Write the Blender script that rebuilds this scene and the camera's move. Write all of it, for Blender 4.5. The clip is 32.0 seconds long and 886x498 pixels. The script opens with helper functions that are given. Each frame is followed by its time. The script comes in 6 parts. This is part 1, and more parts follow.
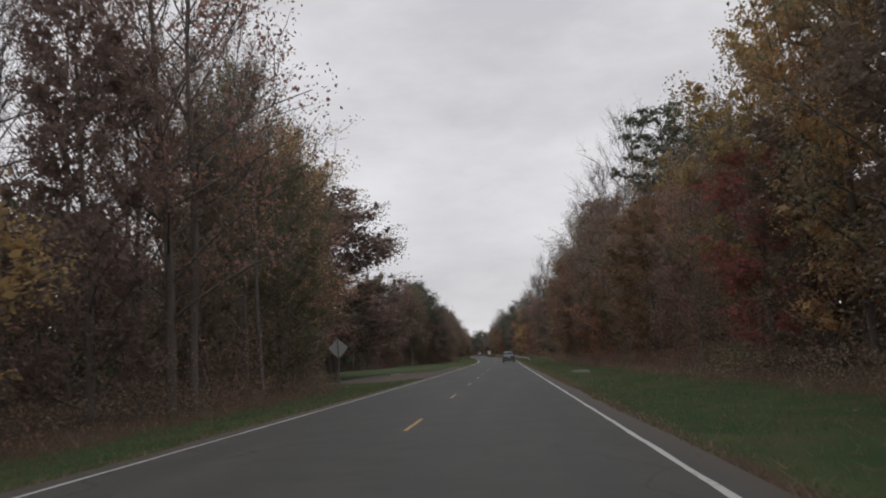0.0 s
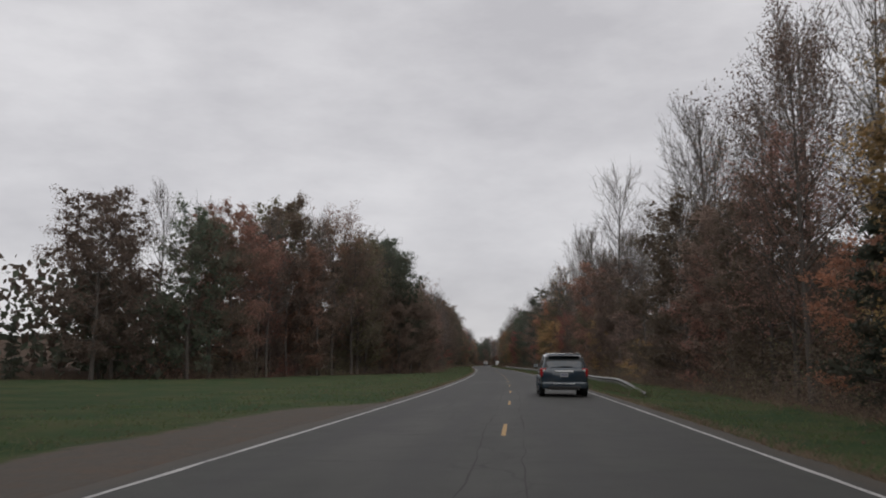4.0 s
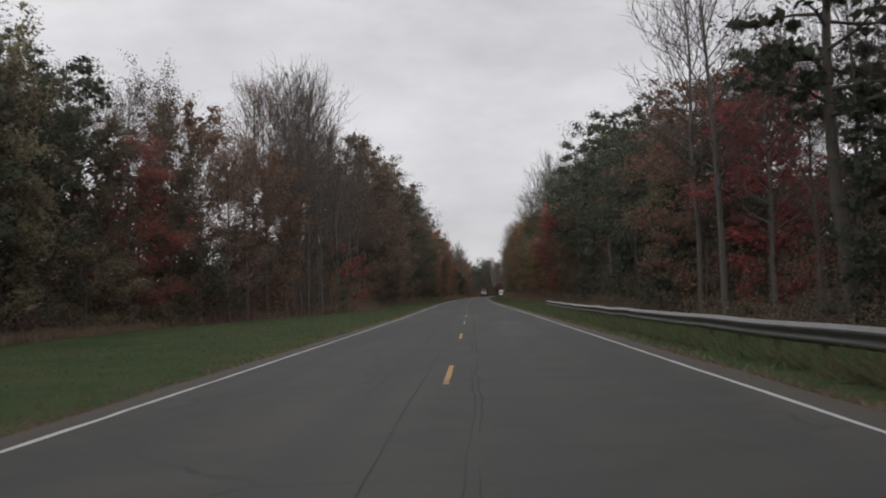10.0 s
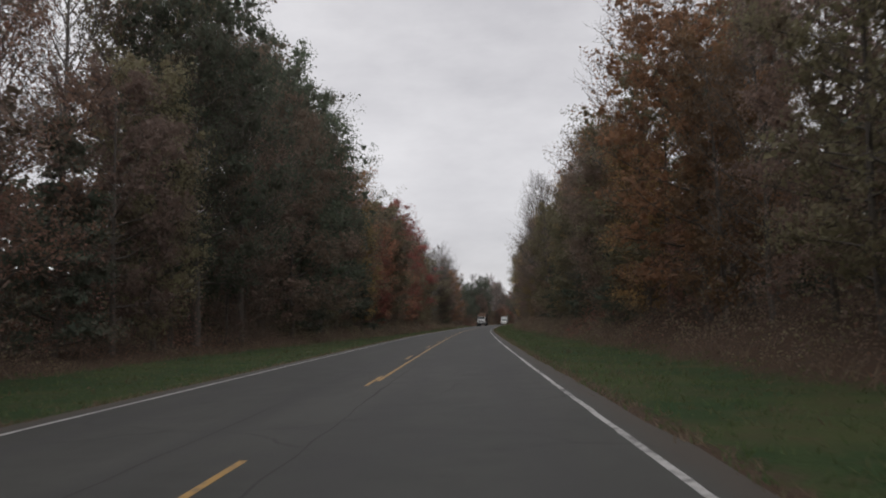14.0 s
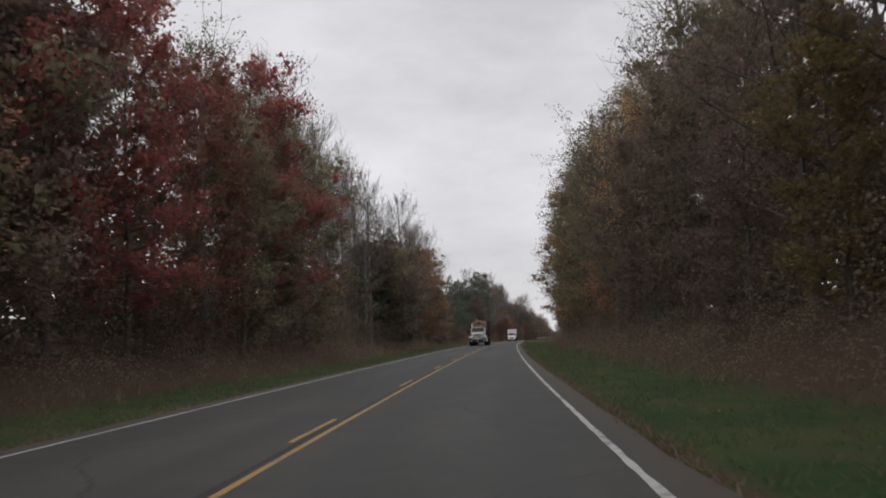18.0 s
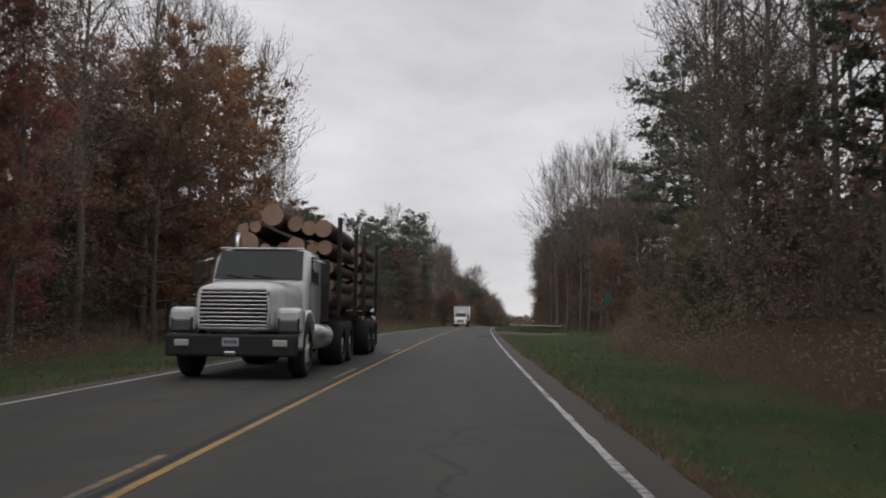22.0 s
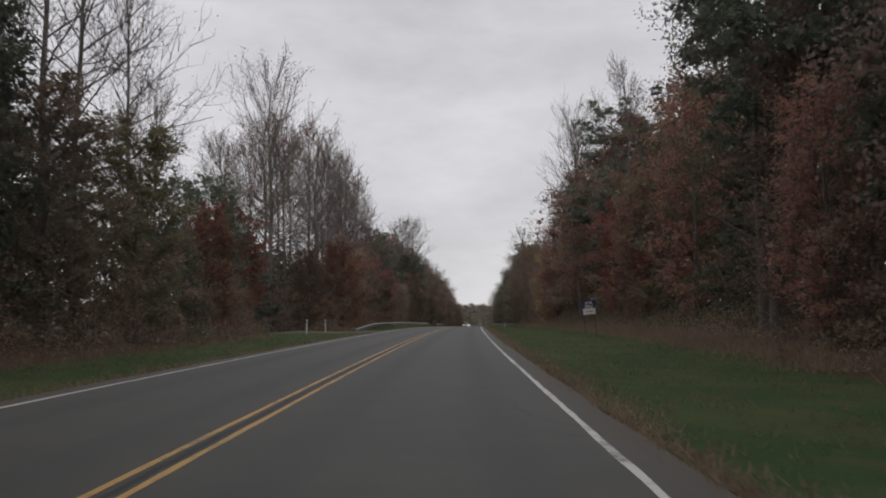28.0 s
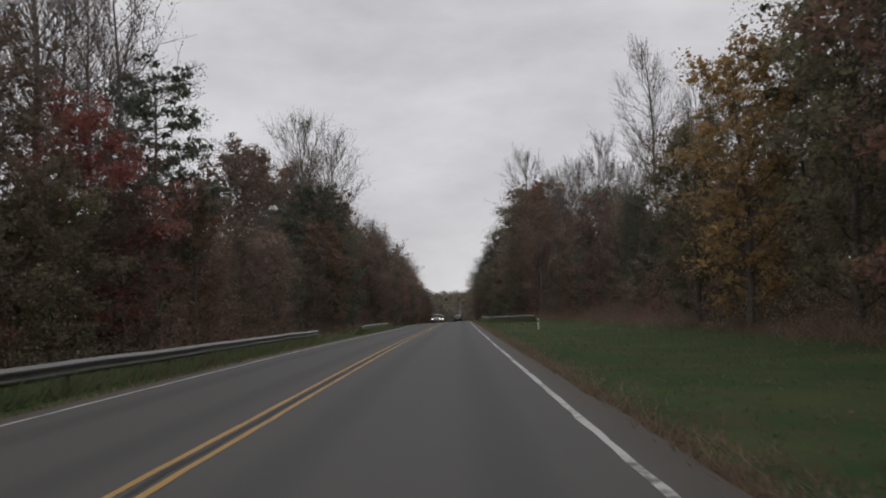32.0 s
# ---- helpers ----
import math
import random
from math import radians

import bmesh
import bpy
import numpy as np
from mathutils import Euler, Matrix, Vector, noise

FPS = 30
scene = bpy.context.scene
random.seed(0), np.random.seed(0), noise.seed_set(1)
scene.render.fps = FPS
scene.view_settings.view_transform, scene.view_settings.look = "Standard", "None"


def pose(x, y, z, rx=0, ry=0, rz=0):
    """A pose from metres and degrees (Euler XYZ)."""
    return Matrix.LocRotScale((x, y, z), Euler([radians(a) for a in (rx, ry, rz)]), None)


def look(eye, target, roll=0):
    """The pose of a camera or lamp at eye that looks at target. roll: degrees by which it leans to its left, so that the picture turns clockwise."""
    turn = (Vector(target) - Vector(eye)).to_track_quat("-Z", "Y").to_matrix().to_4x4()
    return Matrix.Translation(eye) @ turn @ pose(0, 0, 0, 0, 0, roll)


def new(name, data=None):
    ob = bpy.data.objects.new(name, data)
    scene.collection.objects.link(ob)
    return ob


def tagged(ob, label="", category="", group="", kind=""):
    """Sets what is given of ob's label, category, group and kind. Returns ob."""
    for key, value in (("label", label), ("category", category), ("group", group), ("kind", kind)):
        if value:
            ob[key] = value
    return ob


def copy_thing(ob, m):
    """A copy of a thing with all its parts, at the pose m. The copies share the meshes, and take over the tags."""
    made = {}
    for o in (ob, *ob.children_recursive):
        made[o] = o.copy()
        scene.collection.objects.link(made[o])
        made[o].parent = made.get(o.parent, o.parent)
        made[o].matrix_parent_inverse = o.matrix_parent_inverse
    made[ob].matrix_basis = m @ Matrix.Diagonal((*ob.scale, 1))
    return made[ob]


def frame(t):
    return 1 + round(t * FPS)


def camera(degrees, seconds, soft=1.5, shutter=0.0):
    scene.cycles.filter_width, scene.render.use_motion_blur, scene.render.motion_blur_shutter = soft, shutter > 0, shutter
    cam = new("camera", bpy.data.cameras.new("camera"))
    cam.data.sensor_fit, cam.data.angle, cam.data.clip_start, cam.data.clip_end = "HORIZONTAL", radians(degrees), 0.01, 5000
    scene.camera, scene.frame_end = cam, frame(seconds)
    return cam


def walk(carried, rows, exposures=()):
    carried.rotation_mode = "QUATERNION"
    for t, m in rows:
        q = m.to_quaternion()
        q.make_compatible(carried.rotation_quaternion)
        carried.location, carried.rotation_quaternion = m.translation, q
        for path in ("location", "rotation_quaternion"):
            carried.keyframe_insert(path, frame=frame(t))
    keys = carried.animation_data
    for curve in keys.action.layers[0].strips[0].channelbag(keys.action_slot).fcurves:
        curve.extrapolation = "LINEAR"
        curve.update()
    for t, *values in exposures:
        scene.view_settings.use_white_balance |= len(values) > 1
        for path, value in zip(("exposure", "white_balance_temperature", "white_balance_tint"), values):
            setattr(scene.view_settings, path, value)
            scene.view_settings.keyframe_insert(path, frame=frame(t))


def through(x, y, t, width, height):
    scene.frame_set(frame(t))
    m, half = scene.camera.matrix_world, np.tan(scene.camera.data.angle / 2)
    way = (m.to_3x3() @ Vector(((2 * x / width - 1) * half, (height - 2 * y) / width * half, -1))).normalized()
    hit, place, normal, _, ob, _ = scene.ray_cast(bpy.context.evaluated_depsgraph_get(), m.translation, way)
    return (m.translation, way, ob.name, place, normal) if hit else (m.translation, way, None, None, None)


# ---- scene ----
cam = camera(54.5, 32.0, soft=1.9, shutter=0.1)

# The road's axis: sideways place and height every 50 m from y = -100, joined by a smooth curve.
AXIS_X = (
    -0.94, -0.45, 0.03, 0.38, 0.61, 0.83, 0.12, -1.32, -3.33, -5.69, -8.4, -10.77, -12.64, -13.87,
    -14.06, -13.51, -12.07, -9.82, -6.47, -2.14, 2.84, 8.29, 13.74, 19.2, 24.25, 29.31, 34.36, 39.42,
    44.47, 50.27, 56.07, 61.87, 67.67, 73.47, 79.27, 85.07, 90.87, 96.67, 102.47, 108.27, 114.07, 119.87,
    125.67, 131.47, 137.27, 143.07, 148.87, 154.67, 160.47, 166.27, 172.07, 177.87, 183.67, 189.47)
AXIS_Z = (
    0.23, -0.89, -1.01, -0.98, -0.86, -0.68, -0.41, -0.13, 0.18, 0.48, 0.83, 1.2, 1.57, 1.87,
    2.26, 2.65, 3.03, 3.2, 3.29, 3.12, 2.66, 1.88, 1.08, -0.12, -1.92, -3.78, -5.68, -7.4,
    -9.0, -10.0, -11.0, -12.0, -13.0, -14.0, -15.0, -16.0, -17.0, -18.0, -19.0, -18.4, -17.2, -15.4,
    -13.4, -11.25, -9.1, -6.95, -4.8, -2.65, -0.5, 1.65, 3.15, 4.25, 5.05, 5.65)


def smooth_table(table, s):
    u = (s + 100.0) / 50.0
    i = min(max(int(math.floor(u)), 1), len(table) - 3)
    f = u - i
    a, b, c, d = table[i - 1:i + 3]
    return b + 0.5 * f * (c - a + f * (2 * a - 5 * b + 4 * c - d + f * (3 * (b - c) + d - a)))


def road_x(s):
    return smooth_table(AXIS_X, s)


def road_z(s):
    return smooth_table(AXIS_Z, s)


# seconds, metres along the road, metres right of its axis, yaw, pitch, roll
DRIVE = (
    (0, 0, 1.924, 3.93, 7.44, 3.75),
    (0.5, 12.55, 1.816, 3.94, 7.47, 3.14),
    (1, 25.1, 1.732, 3.95, 7.94, 2.45),
    (1.5, 37.78, 1.757, 3.06, 8.45, 1.58),
    (2, 50.66, 1.724, 3.37, 8.27, 1.06),
    (2.5, 63.73, 1.478, 3.54, 8.64, 1.62),
    (3, 77.03, 1.141, 3.71, 8.49, 1.26),
    (3.5, 90.81, 0.718, 4.1, 8.22, 0.53),
    (4, 105.05, 0.246, 4.48, 7.95, -0.21),
    (4.5, 119.77, -0.241, 4.66, 7.78, -0.54),
    (5, 134.72, -0.735, 3.33, 7.33, -1.55),
    (5.5, 150.62, -1.029, 3.89, 6.54, 0.26),
    (6, 166.52, -1.203, 3.94, 5.46, 1.67),
    (6.5, 182.67, -1.339, 3.76, 4.23, 0.42),
    (7, 198.81, -1.399, 2.98, 3.82, -1.04),
    (7.5, 215.52, -1.389, 3.2, 3.38, -0.72),
    (8, 232.22, -1.258, 2.92, 3.64, 0),
    (8.5, 249.04, -0.924, 3.17, 3.37, -0.09),
    (9, 265.87, -0.492, 3.52, 3.02, 1.42),
    (9.5, 282.82, -0.02, 4.21, 2.75, 2.04),
    (10, 299.76, 0.432, 4.7, 3.48, 1.95),
    (10.5, 316.16, 0.775, 4.93, 3.91, 1.5),
    (11, 332.55, 1.046, 4.96, 4.27, 1.64),
    (11.5, 348.45, 1.241, 5.13, 4.66, 2.2),
    (12, 364.35, 1.399, 5.41, 4.76, 2.16),
    (12.5, 380.01, 1.554, 5.28, 5.69, 2.58),
    (13, 395.66, 1.707, 4.65, 5.34, 0.51),
    (13.5, 410.88, 1.889, 4.78, 5.13, 0.47),
    (14, 426.1, 2.038, 4.41, 5.33, 1.73),
    (14.5, 440.73, 2.097, 4.25, 5.46, 1.1),
    (15, 455.29, 2.153, 4.25, 5.5, 1.05),
    (15.5, 469.7, 2.204, 4.26, 5.59, 0.96),
    (16, 483.99, 2.247, 4.27, 5.71, 0.86),
    (16.5, 498.13, 2.277, 4.27, 5.75, 0.82),
    (17, 512.2, 2.293, 4.26, 5.94, 1),
    (17.5, 526.05, 2.329, 4.34, 6.06, 1.5),
    (18, 539.67, 2.366, 4.21, 6.39, 2.5),
    (18.5, 552.83, 2.381, 3.54, 6.24, 1.11),
    (19, 566.23, 2.384, 3.36, 6.59, 1.62),
    (19.5, 579.17, 2.372, 3.11, 6.94, 2.54),
    (20, 592.33, 2.361, 2.56, 6.89, 2.36),
    (20.5, 605.04, 2.375, 2.31, 6.51, 2.01),
    (21, 617.3, 2.388, 2.06, 6.74, 2.86),
    (21.5, 629.56, 2.376, 1.26, 6.24, 1.72),
    (22, 641.59, 2.352, 0.56, 4.96, -0.61),
    (22.5, 653.4, 2.318, 0.02, 4.47, -1.68),
    (23, 665.2, 2.281, -0.43, 4.47, -2.25),
    (23.5, 676.78, 2.246, -0.23, 5.14, -0.85),
    (24, 688.58, 2.225, -0.72, 5.12, -0.85),
    (24.5, 699.93, 2.24, -1.09, 4.89, -0.62),
    (25, 711.51, 2.266, -1.26, 5.07, -0.09),
    (25.5, 722.4, 2.284, -2.16, 4.44, -1.09),
    (26, 733.52, 2.304, -2.21, 4.42, -0.85),
    (26.5, 745.07, 2.316, -2.31, 4.38, -0.33),
    (27, 757.05, 2.314, -2.42, 4.35, 0.2),
    (27.5, 769.47, 2.29, -2.47, 4.34, 0.44),
    (28, 782.1, 2.245, -3.24, 4.29, 0.38),
    (28.5, 794.52, 2.275, -3.73, 4.39, 0.92),
    (29, 806.94, 2.319, -4.03, 4.07, 1.46),
    (29.5, 819.26, 2.309, -3.9, 4.2, 2.33),
    (30, 831.14, 2.286, -4.28, 4.02, 2.01),
    (30.5, 842.91, 2.267, -4.72, 4.01, 2.48),
    (31, 854.36, 2.26, -4.97, 3.98, 2.85),
    (31.5, 865.7, 2.285, -5.08, 4.09, 3.43),
    (32, 876.82, 2.32, -5.09, 3.51, 3.01),
)
EYE = 1.166
walk(cam, [(t, pose(road_x(s) + o, s, road_z(s) + EYE, 90 + p, r, y)) for t, s, o, y, p, r in DRIVE],
     ((0, 0.03), (2.5, 0.0), (4.5, -0.15), (5.5, -0.13), (6.5, -0.05), (8, 0.0), (12, 0.0), (16.5, 0.08), (20, 0.1), (22, 0.02), (24, -0.05), (26, -0.04), (29, -0.06), (32, -0.15)))

# ---- sky and light: a closed grey overcast ----
world = bpy.data.worlds.new("overcast_sky")
scene.world = world
world.use_nodes = True
wn, wl = world.node_tree.nodes, world.node_tree.links
wn.clear()
w_out = wn.new("ShaderNodeOutputWorld")
w_bg = wn.new("ShaderNodeBackground")
w_sky = wn.new("ShaderNodeTexSky")
w_sky.sky_type = "NISHITA"
w_sky.sun_disc = False
w_sky.sun_elevation, w_sky.sun_rotation = radians(38), radians(150)
w_dim = wn.new("ShaderNodeMixRGB")
w_dim.blend_type, w_dim.inputs[0].default_value, w_dim.inputs[2].default_value = "MULTIPLY", 1.0, (0.1, 0.1, 0.1, 1)
w_co = wn.new("ShaderNodeTexCoord")
w_map = wn.new("ShaderNodeMapping")
w_map.inputs["Scale"].default_value = (1.0, 1.0, 2.6)
w_no = wn.new("ShaderNodeTexNoise")
w_no.inputs["Scale"].default_value, w_no.inputs["Detail"].default_value, w_no.inputs["Roughness"].default_value = 2.8, 6.0, 0.6
w_ramp = wn.new("ShaderNodeValToRGB")
w_ramp.color_ramp.elements[0].position, w_ramp.color_ramp.elements[0].color = 0.34, (0.585, 0.572, 0.598, 1)
w_ramp.color_ramp.elements[1].position, w_ramp.color_ramp.elements[1].color = 0.68, (0.81, 0.795, 0.815, 1)
w_mix = wn.new("ShaderNodeMixRGB")
w_mix.inputs[0].default_value = 0.94
wl.new(w_sky.outputs[0], w_dim.inputs[1])
wl.new(w_co.outputs["Generated"], w_map.inputs[0])
wl.new(w_map.outputs[0], w_no.inputs["Vector"])
wl.new(w_no.outputs[0], w_ramp.inputs[0])
wl.new(w_dim.outputs[0], w_mix.inputs[1])
wl.new(w_ramp.outputs[0], w_mix.inputs[2])
wl.new(w_mix.outputs[0], w_bg.inputs[0])
wl.new(w_bg.outputs[0], w_out.inputs[0])
w_bg.inputs[1].default_value = 1.0

sun = new("sun", bpy.data.lights.new("sun", "SUN"))
sun.data.energy, sun.data.angle, sun.data.color = 0.7, radians(75), (1.0, 0.97, 0.92)
sun.matrix_world = look((0, 0, 60), (4, 42, 0))

# ---- materials ----
def material(name):
    m = bpy.data.materials.new(name)
    m.use_nodes = True
    t = m.node_tree
    return m, t.nodes, t.links, t.nodes["Principled BSDF"]


def node(nodes, kind, **values):
    n = nodes.new(kind)
    for key, value in values.items():
        n.inputs[key.replace("_", " ")].default_value = value
    return n


def mixed(nodes, links, fac, a, b, blend="MIX"):
    """A colour between a and b (sockets or colours) by fac (socket or number)."""
    n = nodes.new("ShaderNodeMixRGB")
    n.blend_type = blend
    for slot, value in zip(n.inputs, (fac, a, b)):
        if isinstance(value, bpy.types.NodeSocket):
            links.new(value, slot)
        elif isinstance(value, (int, float)):
            slot.default_value = value
        else:
            slot.default_value = (*value, 1)
    return n.outputs[0]


def ramped(nodes, links, value, low, high):
    n = nodes.new("ShaderNodeMapRange")
    n.inputs["From Min"].default_value, n.inputs["From Max"].default_value = low, high
    links.new(value, n.inputs["Value"])
    return n.outputs[0]


def noisy(nodes, links, scale, detail=4.0, where="Object", rough=0.55, stretch=None):
    co = nodes.new("ShaderNodeTexCoord")
    n = node(nodes, "ShaderNodeTexNoise", Scale=scale, Detail=detail, Roughness=rough)
    out = co.outputs[where]
    if stretch:
        mp = nodes.new("ShaderNodeMapping")
        mp.inputs["Scale"].default_value = stretch
        links.new(out, mp.inputs[0])
        out = mp.outputs[0]
    links.new(out, n.inputs["Vector"])
    return n.outputs[0]


def bumped(nodes, links, bsdf, height, strength, distance=0.02):
    b = node(nodes, "ShaderNodeBump", Strength=strength, Distance=distance)
    links.new(height, b.inputs["Height"])
    links.new(b.outputs[0], bsdf.inputs["Normal"])


def plain(name, color, rough=0.6, metal=0.0, vary=0.12, scale=6.0, bump=0.0):
    """A solid surface with slight unevenness at two scales."""
    m, n, l, p = material(name)
    a, b = noisy(n, l, scale), noisy(n, l, scale * 9)
    dark = tuple(c * (1 - vary) for c in color)
    light = tuple(min(1, c * (1 + vary)) for c in color)
    c = mixed(n, l, a, dark, light)
    c = mixed(n, l, ramped(n, l, b, 0.45, 0.9), c, dark)
    l.new(c, p.inputs["Base Color"])
    p.inputs["Roughness"].default_value, p.inputs["Metallic"].default_value = rough, metal
    if bump:
        bumped(n, l, p, b, bump)
    return m


def leaf_material(name, base, vary, rough=0.6, through=0.5, dull=0.45):
    """Foliage: each leaf, each clump and each tree differs, and some light passes through."""
    m, n, l, p = material(name)
    geo, info = n.new("ShaderNodeNewGeometry"), n.new("ShaderNodeObjectInfo")
    c = mixed(n, l, geo.outputs["Random Per Island"], base, vary)
    clump = noisy(n, l, 0.55, 3)
    withered = tuple(0.5 * v + 0.5 * w for v, w in zip(vary, (0.20, 0.145, 0.105)))
    c = mixed(n, l, ramped(n, l, clump, 0.46, 0.66), c, withered)
    some = n.new("ShaderNodeMath")
    some.operation, some.inputs[1].default_value = "MULTIPLY", dull
    l.new(info.outputs["Random"], some.inputs[0])
    c = mixed(n, l, some.outputs[0], c, withered)
    hsv = node(n, "ShaderNodeHueSaturation", Saturation=0.86)
    l.new(c, hsv.inputs["Color"])
    mr = n.new("ShaderNodeMapRange")
    mr.inputs["To Min"].default_value, mr.inputs["To Max"].default_value = 1.3, 0.72
    l.new(info.outputs["Random"], mr.inputs["Value"])
    l.new(mr.outputs[0], hsv.inputs["Value"])
    hu = n.new("ShaderNodeMapRange")
    hu.inputs["To Min"].default_value, hu.inputs["To Max"].default_value = 0.485, 0.515
    l.new(info.outputs["Random"], hu.inputs["Value"])
    l.new(hu.outputs[0], hsv.inputs["Hue"])
    l.new(hsv.outputs[0], p.inputs["Base Color"])
    p.inputs["Roughness"].default_value = rough
    p.inputs["Specular IOR Level"].default_value = 0.2
    tr = n.new("ShaderNodeBsdfTranslucent")
    l.new(hsv.outputs[0], tr.inputs[0])
    mx = n.new("ShaderNodeMixShader")
    mx.inputs[0].default_value = through
    l.new(p.outputs[0], mx.inputs[1])
    l.new(tr.outputs[0], mx.inputs[2])
    l.new(mx.outputs[0], n["Material Output"].inputs[0])
    return m


def bark_material(name, base, light):
    m, n, l, p = material(name)
    a = noisy(n, l, 1.6, 5, stretch=(6, 6, 0.7))
    b = noisy(n, l, 0.6, 3)
    c = mixed(n, l, a, base, light)
    c = mixed(n, l, ramped(n, l, b, 0.5, 0.8), c, tuple(x * 0.7 for x in base))
    l.new(c, p.inputs["Base Color"])
    p.inputs["Roughness"].default_value = 0.9
    bumped(n, l, p, a, 0.6, 0.05)
    return m


M_RUST = leaf_material("rust_leaves", (0.417, 0.225, 0.147), (0.272, 0.153, 0.108))
M_BROWN = leaf_material("brown_leaves", (0.360, 0.254, 0.183), (0.233, 0.175, 0.137))
M_RED = leaf_material("red_leaves", (0.460, 0.121, 0.083), (0.265, 0.086, 0.069))
M_ORANGE = leaf_material("orange_leaves", (0.52, 0.25, 0.105), (0.32, 0.17, 0.09))
M_YELLOW = leaf_material("ochre_leaves", (0.624, 0.395, 0.109), (0.325, 0.232, 0.094))
M_OLIVE = leaf_material("olive_leaves", (0.316, 0.297, 0.152), (0.212, 0.191, 0.117))
M_GREEN = leaf_material("dark_green_leaves", (0.148, 0.187, 0.120), (0.094, 0.129, 0.093))
M_UMBER = leaf_material("umber_leaves", (0.235, 0.165, 0.125), (0.16, 0.118, 0.098))
M_PINE = leaf_material("pine_needles", (0.118, 0.155, 0.108), (0.085, 0.108, 0.082), through=0.3, dull=0.3)
M_BARK = bark_material("grey_brown_bark", (0.09, 0.077, 0.067), (0.18, 0.158, 0.141))
M_BARK_PALE = bark_material("pale_grey_bark", (0.095, 0.084, 0.076), (0.19, 0.17, 0.156))

# asphalt: fine stone, oil-dark wheel tracks, a faint seam, patches
M_ROAD, n, l, p = material("worn_asphalt")
fine, mid, big = noisy(n, l, 55, 3), noisy(n, l, 1.4, 5), noisy(n, l, 0.16, 4, stretch=(2.5, 0.35, 1))
uv = n.new("ShaderNodeUVMap")
sep = n.new("ShaderNodeSeparateXYZ")
l.new(uv.outputs[0], sep.inputs[0])
c = mixed(n, l, fine, (0.040, 0.0405, 0.037), (0.078, 0.0785, 0.072))
c = mixed(n, l, ramped(n, l, mid, 0.42, 0.72), c, (0.044, 0.0442, 0.041))
c = mixed(n, l, ramped(n, l, big, 0.48, 0.7), c, (0.08, 0.079, 0.073))
blot = noisy(n, l, 0.55, 6, rough=0.65)
c = mixed(n, l, ramped(n, l, blot, 0.52, 0.74), c, (0.05, 0.049, 0.048))
vein = n.new("ShaderNodeTexVoronoi")
vein.feature = "DISTANCE_TO_EDGE"
vein.inputs["Scale"].default_value = 0.22
warp = n.new("ShaderNodeTexCoord")
bent = n.new("ShaderNodeMixRGB")
bent.blend_type, bent.inputs[0].default_value = "ADD", 1.0
wob = node(n, "ShaderNodeTexNoise", Scale=0.8, Detail=4.0)
l.new(warp.outputs["Object"], bent.inputs[1])
l.new(warp.outputs["Object"], wob.inputs["Vector"])
l.new(wob.outputs["Color"], bent.inputs[2])
l.new(bent.outputs[0], vein.inputs["Vector"])
cracks = ramped(n, l, vein.outputs["Distance"], 0.007, 0.002)
some = n.new("ShaderNodeMath")
some.operation = "MULTIPLY"
l.new(cracks, some.inputs[0])
l.new(ramped(n, l, big, 0.42, 0.6), some.inputs[1])
c = mixed(n, l, some.outputs[0], c, (0.03, 0.029, 0.028))
c = mixed(n, l, ramped(n, l, sep.outputs[1], 775, 815), c, mixed(n, l, fine, (0.06, 0.06, 0.056), (0.108, 0.106, 0.1)))  # paler from about 775 m on
wave = n.new("ShaderNodeMath")
wave.operation = "COSINE"
scale_u = n.new("ShaderNodeMath")
scale_u.operation, scale_u.inputs[1].default_value = "MULTIPLY", 2 * math.pi / 1.78
l.new(sep.outputs[0], scale_u.inputs[0])
l.new(scale_u.outputs[0], wave.inputs[0])
tracks = ramped(n, l, wave.outputs[0], -0.2, -1.6)
c = mixed(n, l, tracks, c, (0.052, 0.051, 0.05))
away = n.new("ShaderNodeMath")
away.operation = "ABSOLUTE"
l.new(sep.outputs[0], away.inputs[0])
wander = n.new("ShaderNodeMath")
wander.operation, wander.inputs[1].default_value = "MULTIPLY_ADD", 0.5
l.new(mid, wander.inputs[0])
l.new(away.outputs[0], wander.inputs[2])
c = mixed(n, l, ramped(n, l, wander.outputs[0], 3.82, 4.1), c, mixed(n, l, fine, (0.05, 0.043, 0.035), (0.098, 0.083, 0.067)))
l.new(c, p.inputs["Base Color"])
p.inputs["Roughness"].default_value = 0.72
p.inputs["Specular IOR Level"].default_value = 0.35
bumped(n, l, p, fine, 0.5, 0.006)


def paint(name, color, wear):
    m, n, l, p = material(name)
    a, b = noisy(n, l, 9, 5), noisy(n, l, 0.5, 3)
    w = mixed(n, l, 0.5, a, b)
    c = mixed(n, l, ramped(n, l, w, wear, wear + 0.14), color, (0.1, 0.098, 0.095))
    l.new(c, p.inputs["Base Color"])
    p.inputs["Roughness"].default_value = 0.6
    return m


M_WHITE = paint("white_road_paint", (0.5, 0.49, 0.48), 0.55)
M_WHITE_WORN = paint("chipped_white_road_paint", (0.52, 0.51, 0.5), 0.48)
M_YELLOW_WORN = paint("faded_yellow_paint", (0.34, 0.22, 0.09), 0.44)
M_YELLOW_PAINT = paint("yellow_road_paint", (0.44, 0.26, 0.075), 0.52)

